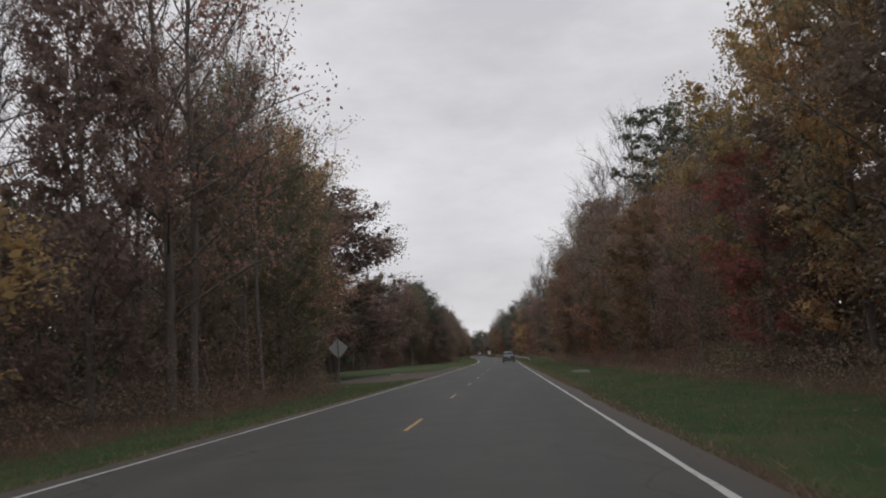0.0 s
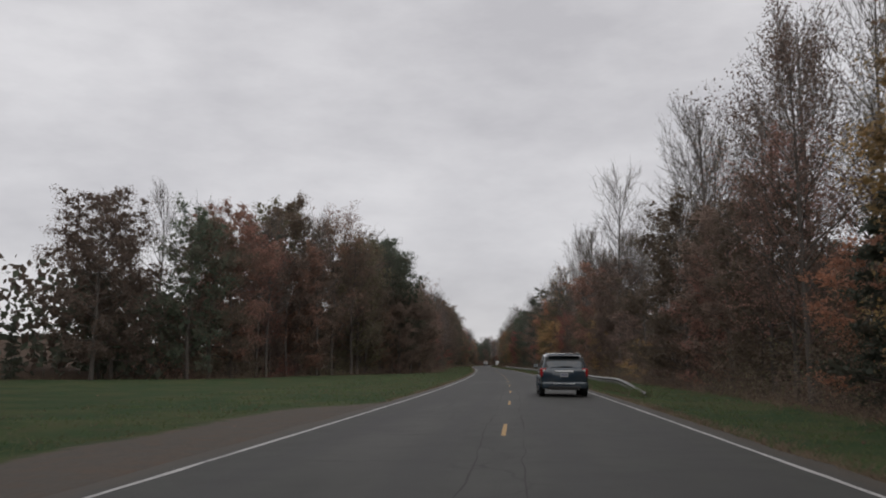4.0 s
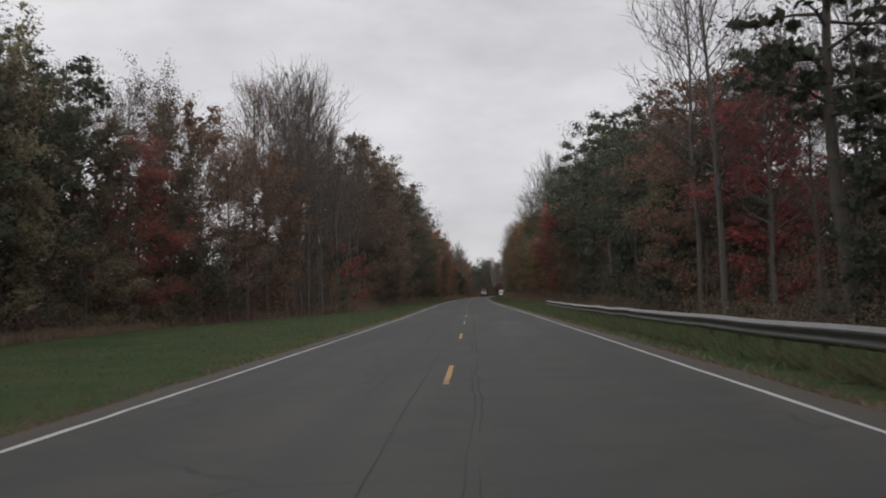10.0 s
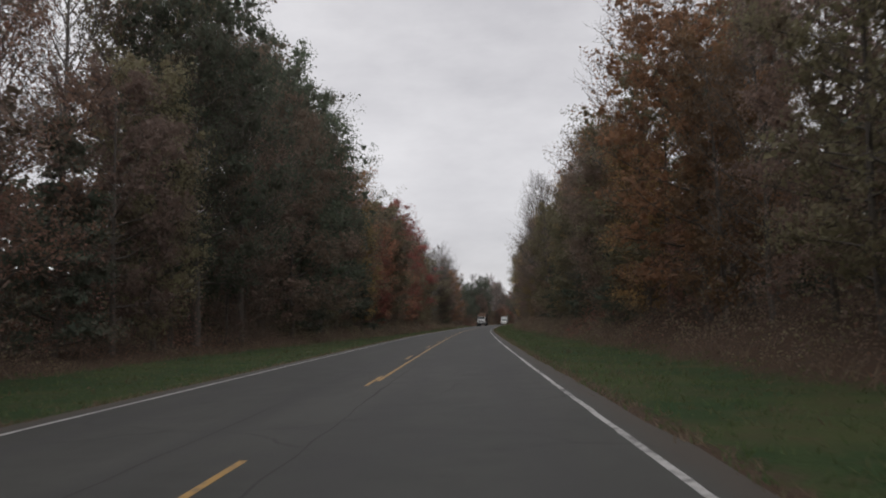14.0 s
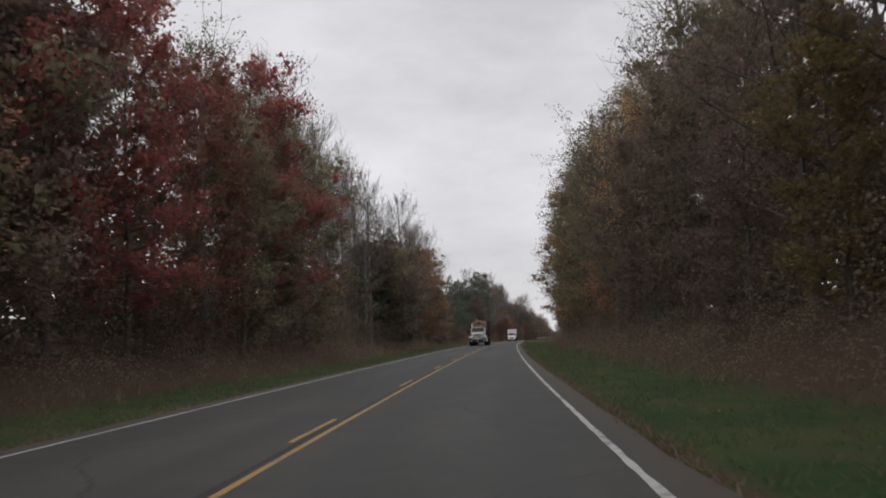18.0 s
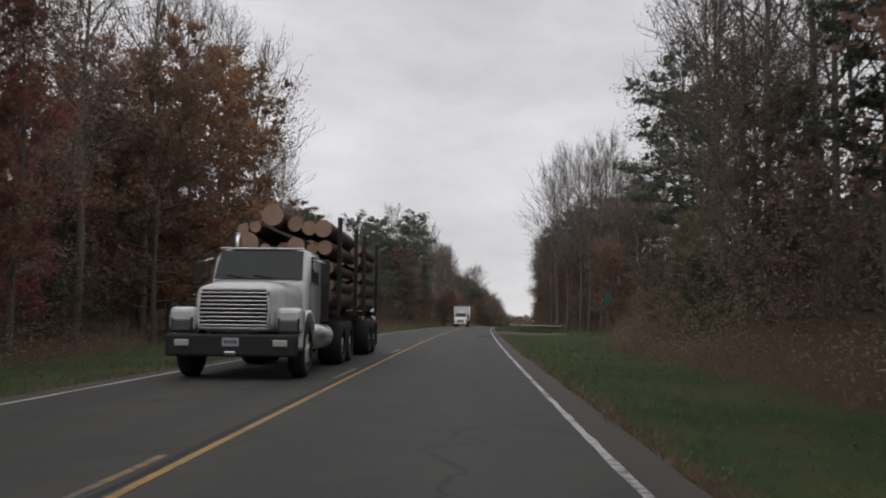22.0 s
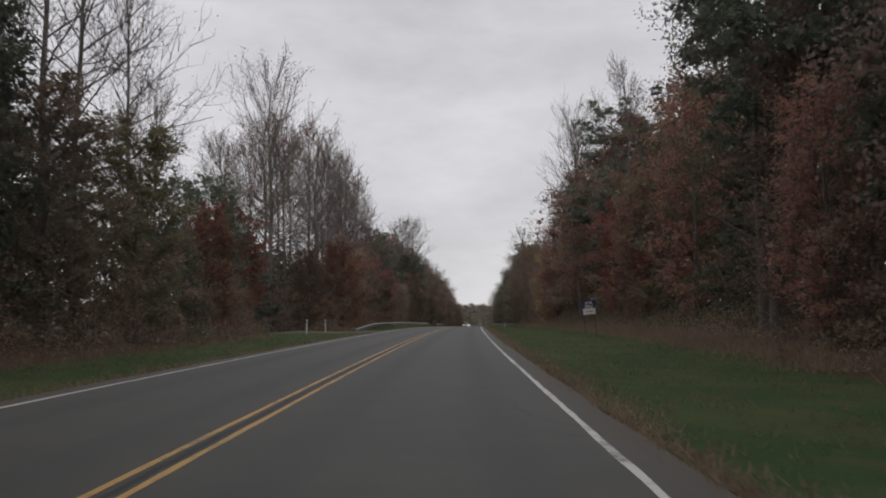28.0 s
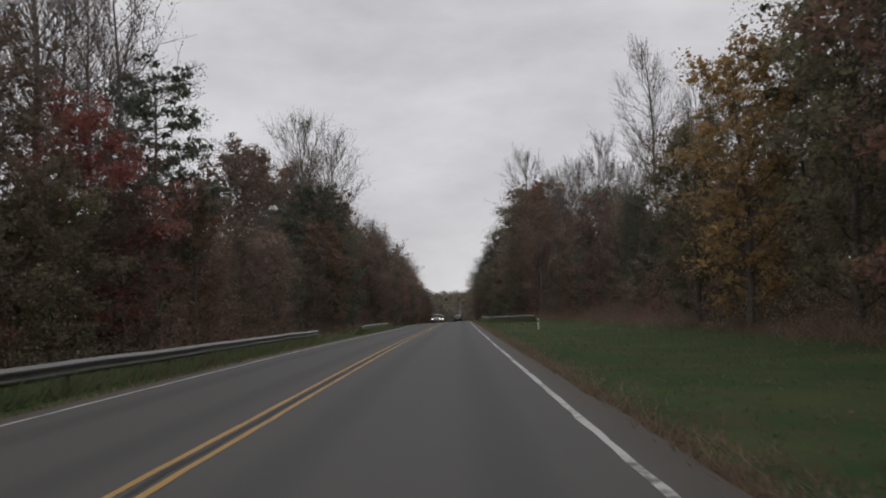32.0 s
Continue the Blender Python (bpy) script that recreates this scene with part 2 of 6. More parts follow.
# ground: mown grass by the road, leaf litter under the trees
M_GROUND, n, l, p = material("grass_and_leaf_litter")
attr = n.new("ShaderNodeAttribute")
attr.attribute_name = "litter"
g1, g2, g3 = noisy(n, l, 14, 4), noisy(n, l, 0.35, 4), noisy(n, l, 2.2, 5)
grass = mixed(n, l, g1, (0.018, 0.036, 0.014), (0.046, 0.084, 0.03))
g4 = noisy(n, l, 0.9, 5)
grass = mixed(n, l, ramped(n, l, g2, 0.45, 0.62), grass, mixed(n, l, g1, (0.042, 0.056, 0.022), (0.084, 0.098, 0.038)))
grass = mixed(n, l, ramped(n, l, g4, 0.5, 0.8), grass, (0.075, 0.066, 0.036))
grass = mixed(n, l, ramped(n, l, g3, 0.56, 0.78), grass, (0.084, 0.066, 0.038))
lit = mixed(n, l, g1, (0.05, 0.032, 0.022), (0.115, 0.074, 0.05))
lit = mixed(n, l, ramped(n, l, g3, 0.4, 0.7), lit, (0.075, 0.055, 0.04))
gravel = mixed(n, l, g1, (0.07, 0.061, 0.053), (0.15, 0.136, 0.122))
gravel = mixed(n, l, ramped(n, l, g3, 0.45, 0.7), gravel, (0.13, 0.1, 0.08))
sepc = n.new("ShaderNodeSeparateColor")
l.new(attr.outputs["Color"], sepc.inputs[0])
edge = n.new("ShaderNodeMath")
edge.operation = "ADD"
off = n.new("ShaderNodeMath")
off.operation, off.inputs[1].default_value = "MULTIPLY_ADD", 0.6
off.inputs[2].default_value = -0.3
l.new(g3, off.inputs[0])
l.new(off.outputs[0], edge.inputs[0])
l.new(sepc.outputs[0], edge.inputs[1])
c = mixed(n, l, ramped(n, l, edge.outputs[0], 0.4, 0.6), grass, lit)
edge2 = n.new("ShaderNodeMath")
edge2.operation = "ADD"
l.new(off.outputs[0], edge2.inputs[0])
l.new(sepc.outputs[1], edge2.inputs[1])
c = mixed(n, l, ramped(n, l, edge2.outputs[0], 0.42, 0.58), c, gravel)
l.new(c, p.inputs["Base Color"])
p.inputs["Roughness"].default_value = 0.95
p.inputs["Specular IOR Level"].default_value = 0.15
bumped(n, l, p, g1, 0.8, 0.05)

M_GRASS = leaf_material("grass_blades", (0.125, 0.21, 0.075), (0.2, 0.235, 0.1), 0.7, 0.6, 0.0)
M_STRAW = leaf_material("dry_grass_blades", (0.3, 0.235, 0.15), (0.22, 0.16, 0.105), 0.8, 0.5, 0.0)
M_STEEL = plain("galvanised_steel", (0.2, 0.198, 0.192), 0.45, 0.45, 0.35, 2.0)
M_WOOD_POST = plain("weathered_post_wood", (0.105, 0.095, 0.08), 0.9, 0, 0.25, 4.0, 0.4)
M_TAR = plain("fresh_dark_asphalt", (0.035, 0.034, 0.034), 0.8, 0, 0.3, 3.0, 0.3)

M_CRACK = plain("weathered_crack_filler", (0.044, 0.042, 0.04), 0.85, 0, 0.3, 3.0, 0.3)

# ---- the lie of the land ----
def table(points):
    """A line through (metres along, value) points, kept at every half metre for quick reading."""
    line = np.interp(np.arange(-120, 2521, 0.5), [a for a, b in points], [b for a, b in points]).tolist()

    def at(s):
        u = (min(max(s, -119.0), 2519.0) + 120.0) * 2.0
        i = int(u)
        return line[i] + (line[i + 1] - line[i]) * (u - i)
    return at


# distance from the road's axis to the foot of the woods, and how high the ground rises behind it
WOODS_LEFT = table(((-60, 8.5), (45, 8.5), (62, 11), (88, 19), (106, 21.5), (136, 27), (152, 47), (176, 46), (186, 28), (208, 25), (232, 17.5), (246, 11.5), (280, 10.5), (292, 12.5),
                    (305, 19), (345, 20), (372, 15), (386, 11), (430, 13), (470, 12.5), (520, 9.4), (640, 8.8), (668, 10), (690, 15),
                    (728, 16), (736, 10), (790, 9), (838, 11), (848, 14), (858, 12), (866, 10.5), (1000, 10), (1110, 9), (1200, 7.2), (1300, 5.6), (2500, 5.6)))
WOODS_RIGHT = table(((-60, 10.5), (70, 10), (110, 9), (150, 11), (300, 11.5), (378, 12.5), (392, 13.5), (415, 10.8), (440, 9.2), (500, 8.8),
                     (620, 8.4), (680, 9), (695, 12.5), (712, 14.5), (735, 17), (752, 15), (775, 12), (800, 11), (825, 12.4), (896, 12.8),
                     (960, 15), (1020, 12), (1110, 9.5), (1200, 7.2), (1300, 5.6), (2500, 5.6)))
RISE_LEFT = table(((-60, 0.4), (100, 0.2), (250, -0.6), (400, -0.2), (480, 0.8), (530, 1.6), (620, 1.6), (670, 0.3), (740, 0.2), (800, 0.8),
                   (840, -0.5), (1000, -1.2), (1900, 0.5)))
RISE_RIGHT = table(((-60, 0.5), (120, 0.3), (160, -0.8), (370, -0.8), (410, 0.5), (450, 1.4), (520, 2.2), (640, 2.2), (690, 1.0), (730, -0.6),
                    (785, -0.4), (810, 1.2), (900, 1.4), (1000, 0.8), (1900, 0.5)))


def driveway(s, o):
    """How much of the ground at s along and o across is gravel."""
    g = 0.0
    for s0, s1, side, reach in ((62, 104, -1, 13), (96, 134, -1, 6.5), (704, 721, 1, 9.5), (713, 719, -1, 40), (845.5, 857.5, -1, 40)):
        a = o * side
        if a > 3.6 and s0 - 9 < s < s1 + 9:
            inside = min((s - s0) / 5, (s1 - s) / 5, (reach - a) / 2.5 + 0.5)
            flare = max(0, 6.5 - a) * 0.9
            inside = max(inside, min((s - s0 + flare) / 5, (s1 + flare - s) / 5, (reach - a) / 2.5 + 0.5))
            g = max(g, min(1, max(0, inside)))
    return g


def ground_z(s, o):
    side = -1 if o < 0 else 1
    a = abs(o)
    edge = (WOODS_LEFT if side < 0 else WOODS_RIGHT)(s)
    rise = (RISE_LEFT if side < 0 else RISE_RIGHT)(s)
    z = road_z(s)
    if a <= 4.0:
        return z - 0.08
    z -= 0.03 + min(a - 4.0, 3.0) * 0.05 * (1 - driveway(s, o))
    k = min(1, max(0, (a - edge + 1.5) / 6.0))
    z += rise * k * k * (3 - 2 * k)
    z += 6.0 * min(1, max(0, (a - edge - 9) / 45))
    z += 0.10 * noise.noise((o * 0.3, s * 0.3, 0)) * min(1, (a - 4) / 2) + 0.5 * noise.noise((o * 0.05, s * 0.05, 3)) * min(1, max(0, a - edge) / 12)
    return z


def place(s, o, z=0.0):
    return Vector((road_x(s) + o, s, ground_z(s, o) + z))


def mesh_from(name, verts, faces, mats=(), smooth=False):
    me = bpy.data.meshes.new(name)
    me.from_pydata([tuple(v) for v in verts] if not isinstance(verts, list) else verts, [], faces)
    for m in mats:
        me.materials.append(m)
    if smooth:
        me.polygons.foreach_set("use_smooth", [True] * len(me.polygons))
    me.update()
    return me


# one sheet of ground from behind the start to the horizon
ACROSS = (-420, -260, -160, -100, -70, -50, -40, -34, -29, -25, -22, -19.5, -17.5, -16, -14.5, -13, -12, -11, -10, -9, -8.2, -7.4, -6.6, -5.9, -5.2, -4.6,
          -4.15, -3.98, 3.98, 4.15, 4.6, 5.2, 5.9, 6.6, 7.4, 8.2, 9, 10, 11, 12, 13, 14.5, 16, 17.5, 19.5, 22, 25, 29, 34, 40, 50, 70, 100, 160, 260, 420)
ALONG = [float(s) for s in range(-80, 1000, 3)] + [float(s) for s in range(1000, 2501, 20)]
verts, cover = [], []
for s in ALONG:
    for o in ACROSS:
        verts.append((road_x(s) + o, s, ground_z(s, o)))
        edge = (WOODS_LEFT if o < 0 else WOODS_RIGHT)(s)
        cover.append((max(0.72 - (abs(o) - 4.0) * 0.75, min(1, max(0, 0.5 + (abs(o) - edge + 0.8) / 3.0))), driveway(s, o), 0, 1))
w = len(ACROSS)
faces = [(j * w + i, j * w + i + 1, (j + 1) * w + i + 1, (j + 1) * w + i) for j in range(len(ALONG) - 1) for i in range(w - 1)]
me = mesh_from("ground", verts, faces, (M_GROUND,), True)
layer = me.attributes.new("litter", "FLOAT_COLOR", "POINT")
layer.data.foreach_set("color", [v for c in cover for v in c])
tagged(new("ground", me), "roadside ground of mown grass and brown leaf litter", "ground", kind="structure")

# the road: a cambered slab with broken edges
STEPS = [float(s) for s in range(-80, 1000, 2)] + [float(s) for s in range(1000, 2401, 10)]
COLS = (-4.0, -3.5, -1.8, 0.0, 1.8, 3.5, 4.0)
verts, faces = [], []
rows_w = len(COLS) + 2
for s in STEPS:
    jl, jr = (0.14 * noise.noise((s * 0.7, 5 + k, 0)) + 0.05 * noise.noise((s * 2.3, k, 7)) for k in (0, 9))
    line = [(-4.0 + jl, -0.16)] + [(o + (jl if o == -4.0 else jr if o == 4.0 else 0), 0.0) for o in COLS] + [(4.0 + jr, -0.16)]
    for o, dz in line:
        verts.append((road_x(s) + o, s, road_z(s) + dz))
faces = [(j * rows_w + i, j * rows_w + i + 1, (j + 1) * rows_w + i + 1, (j + 1) * rows_w + i) for j in range(len(STEPS) - 1) for i in range(rows_w - 1)]
me = mesh_from("road", verts, faces, (M_ROAD,))
uvl = me.uv_layers.new(name="road_uv")
for loop in me.loops:
    v = verts[loop.vertex_index]
    uvl.data[loop.index].uv = (v[0] - road_x(v[1]), v[1])
road = tagged(new("road", me), "two-lane asphalt road, worn grey with darker wheel tracks", "road", kind="structure")


def strip(name, s0, s1, offset, width, mat, step=2.0, rough=0.012):
    """A painted line on the road, with slightly ragged edges."""
    verts, faces, n = [], [], max(2, int((s1 - s0) / step) + 1)
    for i in range(n):
        s = s0 + (s1 - s0) * i / (n - 1)
        for k in (-1, 1):
            verts.append((road_x(s) + offset + k * (width / 2 + rough * noise.noise((s * 1.9, k * 7 + offset, 1))), s, road_z(s) + 0.004))
        if i:
            faces.append((2 * i - 2, 2 * i - 1, 2 * i + 1, 2 * i))
    ob = new(name, mesh_from(name, verts, faces, (mat,)))
    ob.parent = road
    return ob


strip("edge_line", -80, 2400, -3.55, 0.082, M_WHITE, 0.7, 0.022)
strip("edge_line", -80, 430, 3.55, 0.072, M_WHITE, 0.7, 0.02)
strip("edge_line", 430, 2400, 3.55, 0.08, M_WHITE_WORN, 0.5, 0.02)
strip("seam", 452, 1000, -0.025, 0.075, M_TAR, 1.0, 0.05)
strip("centre_line", 444, 724, 0.10, 0.08, M_YELLOW_PAINT)
strip("centre_line", 724, 2400, 0.10, 0.075, M_YELLOW_PAINT, 0.8, 0.018)
strip("centre_line", 724, 2400, -0.15, 0.075, M_YELLOW_PAINT, 0.8, 0.018)
ends = [78.1 + 11.95 * k for k in range(-12, 3)] + [314.2 + 11.95 * k for k in range(-17, 35)]
for far_end in ends:
    strip("centre_dash", far_end - 3.0, far_end, 0.0 if far_end < 450 else -0.15, 0.078, M_YELLOW_PAINT if far_end < 640 else M_YELLOW_WORN, 0.6)


def crack(s0, s1, offset, width, seed, sway=0.09):
    """A dark wandering crack along the lanes, now wider, now closed."""
    verts, faces, n = [], [], int((s1 - s0) / 0.35) + 1
    for i in range(n):
        s = s0 + (s1 - s0) * i / (n - 1)
        o = offset + sway * noise.noise((s * 0.16, seed, 0)) + 0.05 * noise.noise((s * 0.9, seed, 4))
        half = max(0.0, width * (0.35 + 0.9 * noise.noise((s * 0.23, seed, 9)))) / 2
        for k in (-1, 1):
            verts.append((road_x(s) + o + k * half, s, road_z(s) + 0.003))
        if i:
            faces.append((2 * i - 2, 2 * i - 1, 2 * i + 1, 2 * i))
    ob = new("crack", mesh_from("crack", verts, faces, (M_CRACK,)))
    ob.parent = road


for s0, s1, offset, width, seed in ((40, 330, -0.33, 0.05, 1), (95, 330, 0.34, 0.055, 2), (300, 452, 0.42, 0.08, 3), (310, 450, -0.9, 0.05, 4)):
    crack(s0, s1, offset, width, seed)


def road_patch(s0, s1, o0, o1, seed):
    """A dark mended place in the asphalt with a ragged outline."""
    verts, faces = [], []
    for i in range(25):
        u = -1 + 2 * i / 24
        half = (1 - abs(u) ** 3) ** 0.5 * (o1 - o0) / 2 + 0.02
        s = (s0 + s1) / 2 + u * (s1 - s0) / 2
        for k in (-1, 1):
            o = (o0 + o1) / 2 + k * half * (1 + 0.22 * noise.noise((s * 1.3, k * 3.0, seed)))
            verts.append((road_x(s) + min(o, 3.95), s, road_z(s) + 0.0035))
        if i:
            faces.append((2 * i - 2, 2 * i - 1, 2 * i + 1, 2 * i))
    ob = new("road_patch", mesh_from("road_patch", verts, faces, (M_TAR,)))
    ob.parent = road


road_patch(690, 698.8, 2.5, 3.9, 1)

# ---- trees ----
class Growth:
    """Collects the tubes of a tree's wood and the places of its leaves."""

    def __init__(self, seed):
        self.r = np.random.RandomState(seed)
        self.v, self.f, self.leaf, self.core = [], [], [], []

    def tube(self, pts, r0, r1, sides=5):
        pts = [np.asarray(p, float) for p in pts]
        base, n = len(self.v), len(pts)
        for i, p in enumerate(pts):
            d = pts[min(i + 1, n - 1)] - pts[max(i - 1, 0)]
            d = d / (np.linalg.norm(d) + 1e-9)
            a = np.cross(d, (0.3, 0.9, 0.2) if abs(d[2]) > 0.8 else (0, 0, 1.0))
            a /= np.linalg.norm(a) + 1e-9
            b = np.cross(d, a)
            r = r0 + (r1 - r0) * i / (n - 1)
            for k in range(sides):
                t = 2 * math.pi * k / sides
                self.v.append(tuple(p + r * (math.cos(t) * a + math.sin(t) * b)))
        for i in range(n - 1):
            for k in range(sides):
                k2 = (k + 1) % sides
                self.f.append((base + i * sides + k, base + i * sides + k2, base + (i + 1) * sides + k2, base + (i + 1) * sides + k))

    def limb(self, start, azimuth, rise, length, radius, bend=0.25, sides=4, points=5):
        """A curved limb; returns its points."""
        d = np.array((math.cos(azimuth) * math.cos(rise), math.sin(azimuth) * math.cos(rise), math.sin(rise)))
        pts = [np.asarray(start, float)]
        for i in range(points - 1):
            d = d + self.r.normal(0, 0.12, 3) + np.array((0, 0, bend / points))
            d /= np.linalg.norm(d)
            pts.append(pts[-1] + d * length / (points - 1))
        self.tube(pts, radius, radius * 0.3, sides)
        return pts

    def cloud(self, centre, count, spread, flat=0.7):
        """A compact clump of leaves about a twig's end, with an inner heart of sprays."""
        size = np.array((spread, spread, spread * flat)) * 1.55
        d = self.r.normal(0, 1, (count, 3))
        d *= self.r.uniform(0, 1, (count, 1)) ** 0.36 / np.linalg.norm(d, axis=1)[:, None]
        self.leaf.append(np.asarray(centre) + d * size)
        inner = max(1, count // 4)
        d = self.r.normal(0, 1, (inner, 3))
        d *= self.r.uniform(0, 0.62, (inner, 1)) / np.linalg.norm(d, axis=1)[:, None]
        self.core.append(np.asarray(centre) * np.array((0.86, 0.86, 1)) + d * size)

    def blades(self, c, size, slim, upright):
        n = len(c)
        d = self.r.normal(0, 1, (n, 3))
        d[:, 2] = d[:, 2] * (1 + upright) - 0.15
        d /= np.linalg.norm(d, axis=1)[:, None]
        e = np.cross(d, self.r.normal(0, 1, (n, 3)))
        e /= np.linalg.norm(e, axis=1)[:, None] + 1e-9
        k = size * self.r.uniform(0.6, 1.35, (n, 1))
        return np.stack((c - d * k, c + e * k * slim, c + d * k, c - e * k * slim), 1).reshape(-1, 3)

    def leaves(self, size, slim=0.55, upright=0.0, core=2.6):
        """Small outer leaves and larger leaf sprays inside; returns vertices and faces."""
        if not self.leaf:
            return [], []
        parts = [self.blades(np.concatenate(self.leaf), size, slim, upright)]
        if core:
            parts.append(self.blades(np.concatenate(self.core), size * core, 0.6, upright))
        v = np.concatenate(parts)
        v[:, 2] = np.maximum(v[:, 2], 0.03)
        return v.tolist(), [(4 * i, 4 * i + 1, 4 * i + 2, 4 * i + 3) for i in range(len(v) // 4)]


def broadleaf(seed, height, spread, low, count, leafy, size, shape="round", limbs=22, twigs=3, sides=7, girth=0.011, core=2.6, fine=0):
    """Wood and leaves of a broad-leaved tree. low: where the crown begins (share of height). leafy: leaves in all."""
    g = Growth(seed)
    r = g.r
    lean = r.normal(0, 0.02, 2)
    trunk = [np.array((lean[0] * z * z / height + 0.12 * math.sin(z * 0.5 + seed), lean[1] * z * z / height, z)) for z in np.linspace(-0.3, height * 0.97, 9)]
    g.tube(trunk, height * girth * 1.25, 0.03, sides)
    tips = []
    for i in range(limbs):
        t = low + (0.97 - low) * ((i + r.uniform(0, 0.8)) / limbs)
        z = t * height
        k = min(int(z / height * 8), 7)
        start = trunk[k] + (trunk[k + 1] - trunk[k]) * (z / height * 8 - k)
        u = (t - low) / (1 - low)
        if shape == "round":
            reach = spread * (0.35 + 0.9 * math.sin(math.pi * min(1, 0.18 + 0.78 * u)))
            rise = -0.05 + 0.85 * u
        elif shape == "column":
            reach = spread * (0.65 + 0.5 * math.sin(math.pi * (0.1 + 0.85 * u)))
            rise = 0.35 + 0.5 * u
        elif shape == "vase":
            reach = spread * (0.75 + 0.65 * math.sin(math.pi * (0.1 + 0.62 * u))) * (1.0 if u < 0.8 else 0.75)
            rise = 0.5 + 0.55 * u
        elif shape == "oval":
            reach = spread * (0.55 + 0.75 * math.sin(math.pi * (0.16 + 0.62 * u))) * (1.0 - 0.45 * max(0, u - 0.6) / 0.4)
            rise = 0.45 + 0.75 * u
        else:
            reach = spread * (1.05 - 0.9 * u)
            rise = 0.25 - 0.25 * u
        reach *= r.uniform(0.7, 1.2)
        az = i * 2.4 + r.uniform(-0.5, 0.5)
        pts = g.limb(start, az, rise, reach, height * girth * (0.42 - 0.3 * u), 0.3)
        tips.append((pts[-1], reach))
        if core and leafy:
            tips += [(pts[2], reach * 0.6), (pts[3], reach * 0.8)]
        for j in range(twigs):
            q = pts[1 + (j + 1) * (len(pts) - 2) // (twigs + 1)]
            sub = g.limb(q, az + r.uniform(-1.1, 1.1), rise + r.uniform(-0.2, 0.6), reach * r.uniform(0.3, 0.55), height * girth * 0.1, 0.3, 3, 3)
            tips.append((sub[-1], reach * 0.5))
            if count:
                for c in range(count):
                    tw = g.limb(sub[1 + c % 2], az + r.uniform(-1.6, 1.6), rise + r.uniform(-0.6, 0.5), reach * r.uniform(0.2, 0.36), 0.022, 0.2, 3, 3)
                    for k in range(fine):
                        tip = g.limb(tw[1 + k % 2], az + r.uniform(-2.2, 2.2), rise + r.uniform(-0.7, 0.5), reach * r.uniform(0.1, 0.2), 0.012, 0.2, 3, 2)
                        if leafy and k == 0:
                            tips.append((tip[-1], reach * 0.12))
                    if leafy:
                        tips.append((tw[-1], reach * 0.25))
    if leafy:
        total = sum(max(0.4, b) for a, b in tips)
        for a, b in tips:
            g.cloud(a, max(1, int(leafy * max(0.4, b) / total)), 0.11 * b + 0.24)
    return g, g.leaves(size, core=core)


def pine(seed, height, spread, low, leafy, size, layered=True):
    g = Growth(seed)
    r = g.r
    trunk = [np.array((0.15 * math.sin(z * 0.33 + seed), 0.12 * math.cos(z * 0.41), z)) for z in np.linspace(-0.3, height, 9)]
    g.tube(trunk, height * 0.0125, 0.03, 7)
    limbs = 42
    spots = []
    for i in range(limbs):
        t = low + (0.99 - low) * (i + r.uniform(0, 0.9)) / limbs
        u = (t - low) / (1 - low)
        reach = spread * ((1.0 - 0.82 * u) if layered else (0.5 + 0.6 * math.sin(math.pi * (0.15 + 0.8 * u)))) * r.uniform(0.55, 1.25)
        z = t * height
        start = (0.15 * math.sin(z * 0.33 + seed), 0.12 * math.cos(z * 0.41), z)
        az = i * 2.4 + r.uniform(-0.4, 0.4)
        pts = g.limb(start, az, r.uniform(-0.15, 0.3) + 0.25 * u, reach, 0.06 * (1 - u) + 0.02, 0.15, 4, 4)
        for q, w in ((pts[-1], 1.0), (pts[2], 0.7)):
            spots.append((q, reach * w))
        for j in range(2):
            sub = g.limb(pts[1 + j], az + r.choice((-0.9, 0.9)), 0.1, reach * 0.4, 0.02, 0.1, 3, 3)
            spots.append((sub[-1], reach * 0.6))
    total = sum(b + 0.3 for a, b in spots)
    for a, b in spots:
        g.cloud(a, max(2, int(leafy * (b + 0.3) / total)), 0.16 * b + 0.26, 0.5)
    return g, g.leaves(size, 0.3, 0.2, 2.2)


STORE = {}


def prototype(key, made):
    g, (lv, lf) = made
    STORE[key] = (mesh_from(key + "_wood", g.v, g.f, (M_BARK_PALE if key[:4] in ("bare", "spar") else M_BARK,), True), mesh_from(key + "_leaves", lv, lf, (M_BROWN,)) if lf else None)


for k in range(3):
    prototype("oak%d" % k, broadleaf(11 + k, 17, 4.6, 0.14, 1, 17000, 0.085, "round", 38, 4, core=2.4))
    prototype("maple%d" % k, broadleaf(21 + k, 13, 2.9, 0.05, 1, 11000, 0.072, "column", 34, 4, core=2.3))
    prototype("bare%d" % k, broadleaf(31 + k, 22, 3.9, 0.34, 4, 420, 0.055, "oval", 26, 4, girth=0.008, core=0, fine=2))
    prototype("sparse%d" % k, broadleaf(41 + k, 20, 3.4, 0.38, 3, 2600, 0.065, "oval", 28, 5, girth=0.008, core=0, fine=2))
    prototype("ash%d" % k, broadleaf(81 + k, 17, 4.2, 0.16, 2, 9500, 0.075, "oval", 32, 4, girth=0.0095, core=1.3))
    prototype("pine%d" % k, pine(51 + k, 18, 3.2, 0.36, 9500, 0.09, False))
    prototype("cedar%d" % k, pine(61 + k, 11, 2.8, 0.04, 6500, 0.1, True))
    prototype("sapling%d" % k, broadleaf(71 + k, 6.5, 2.0, 0.04, 1, 4200, 0.06, "round", 14, 3, 5, core=2.2))

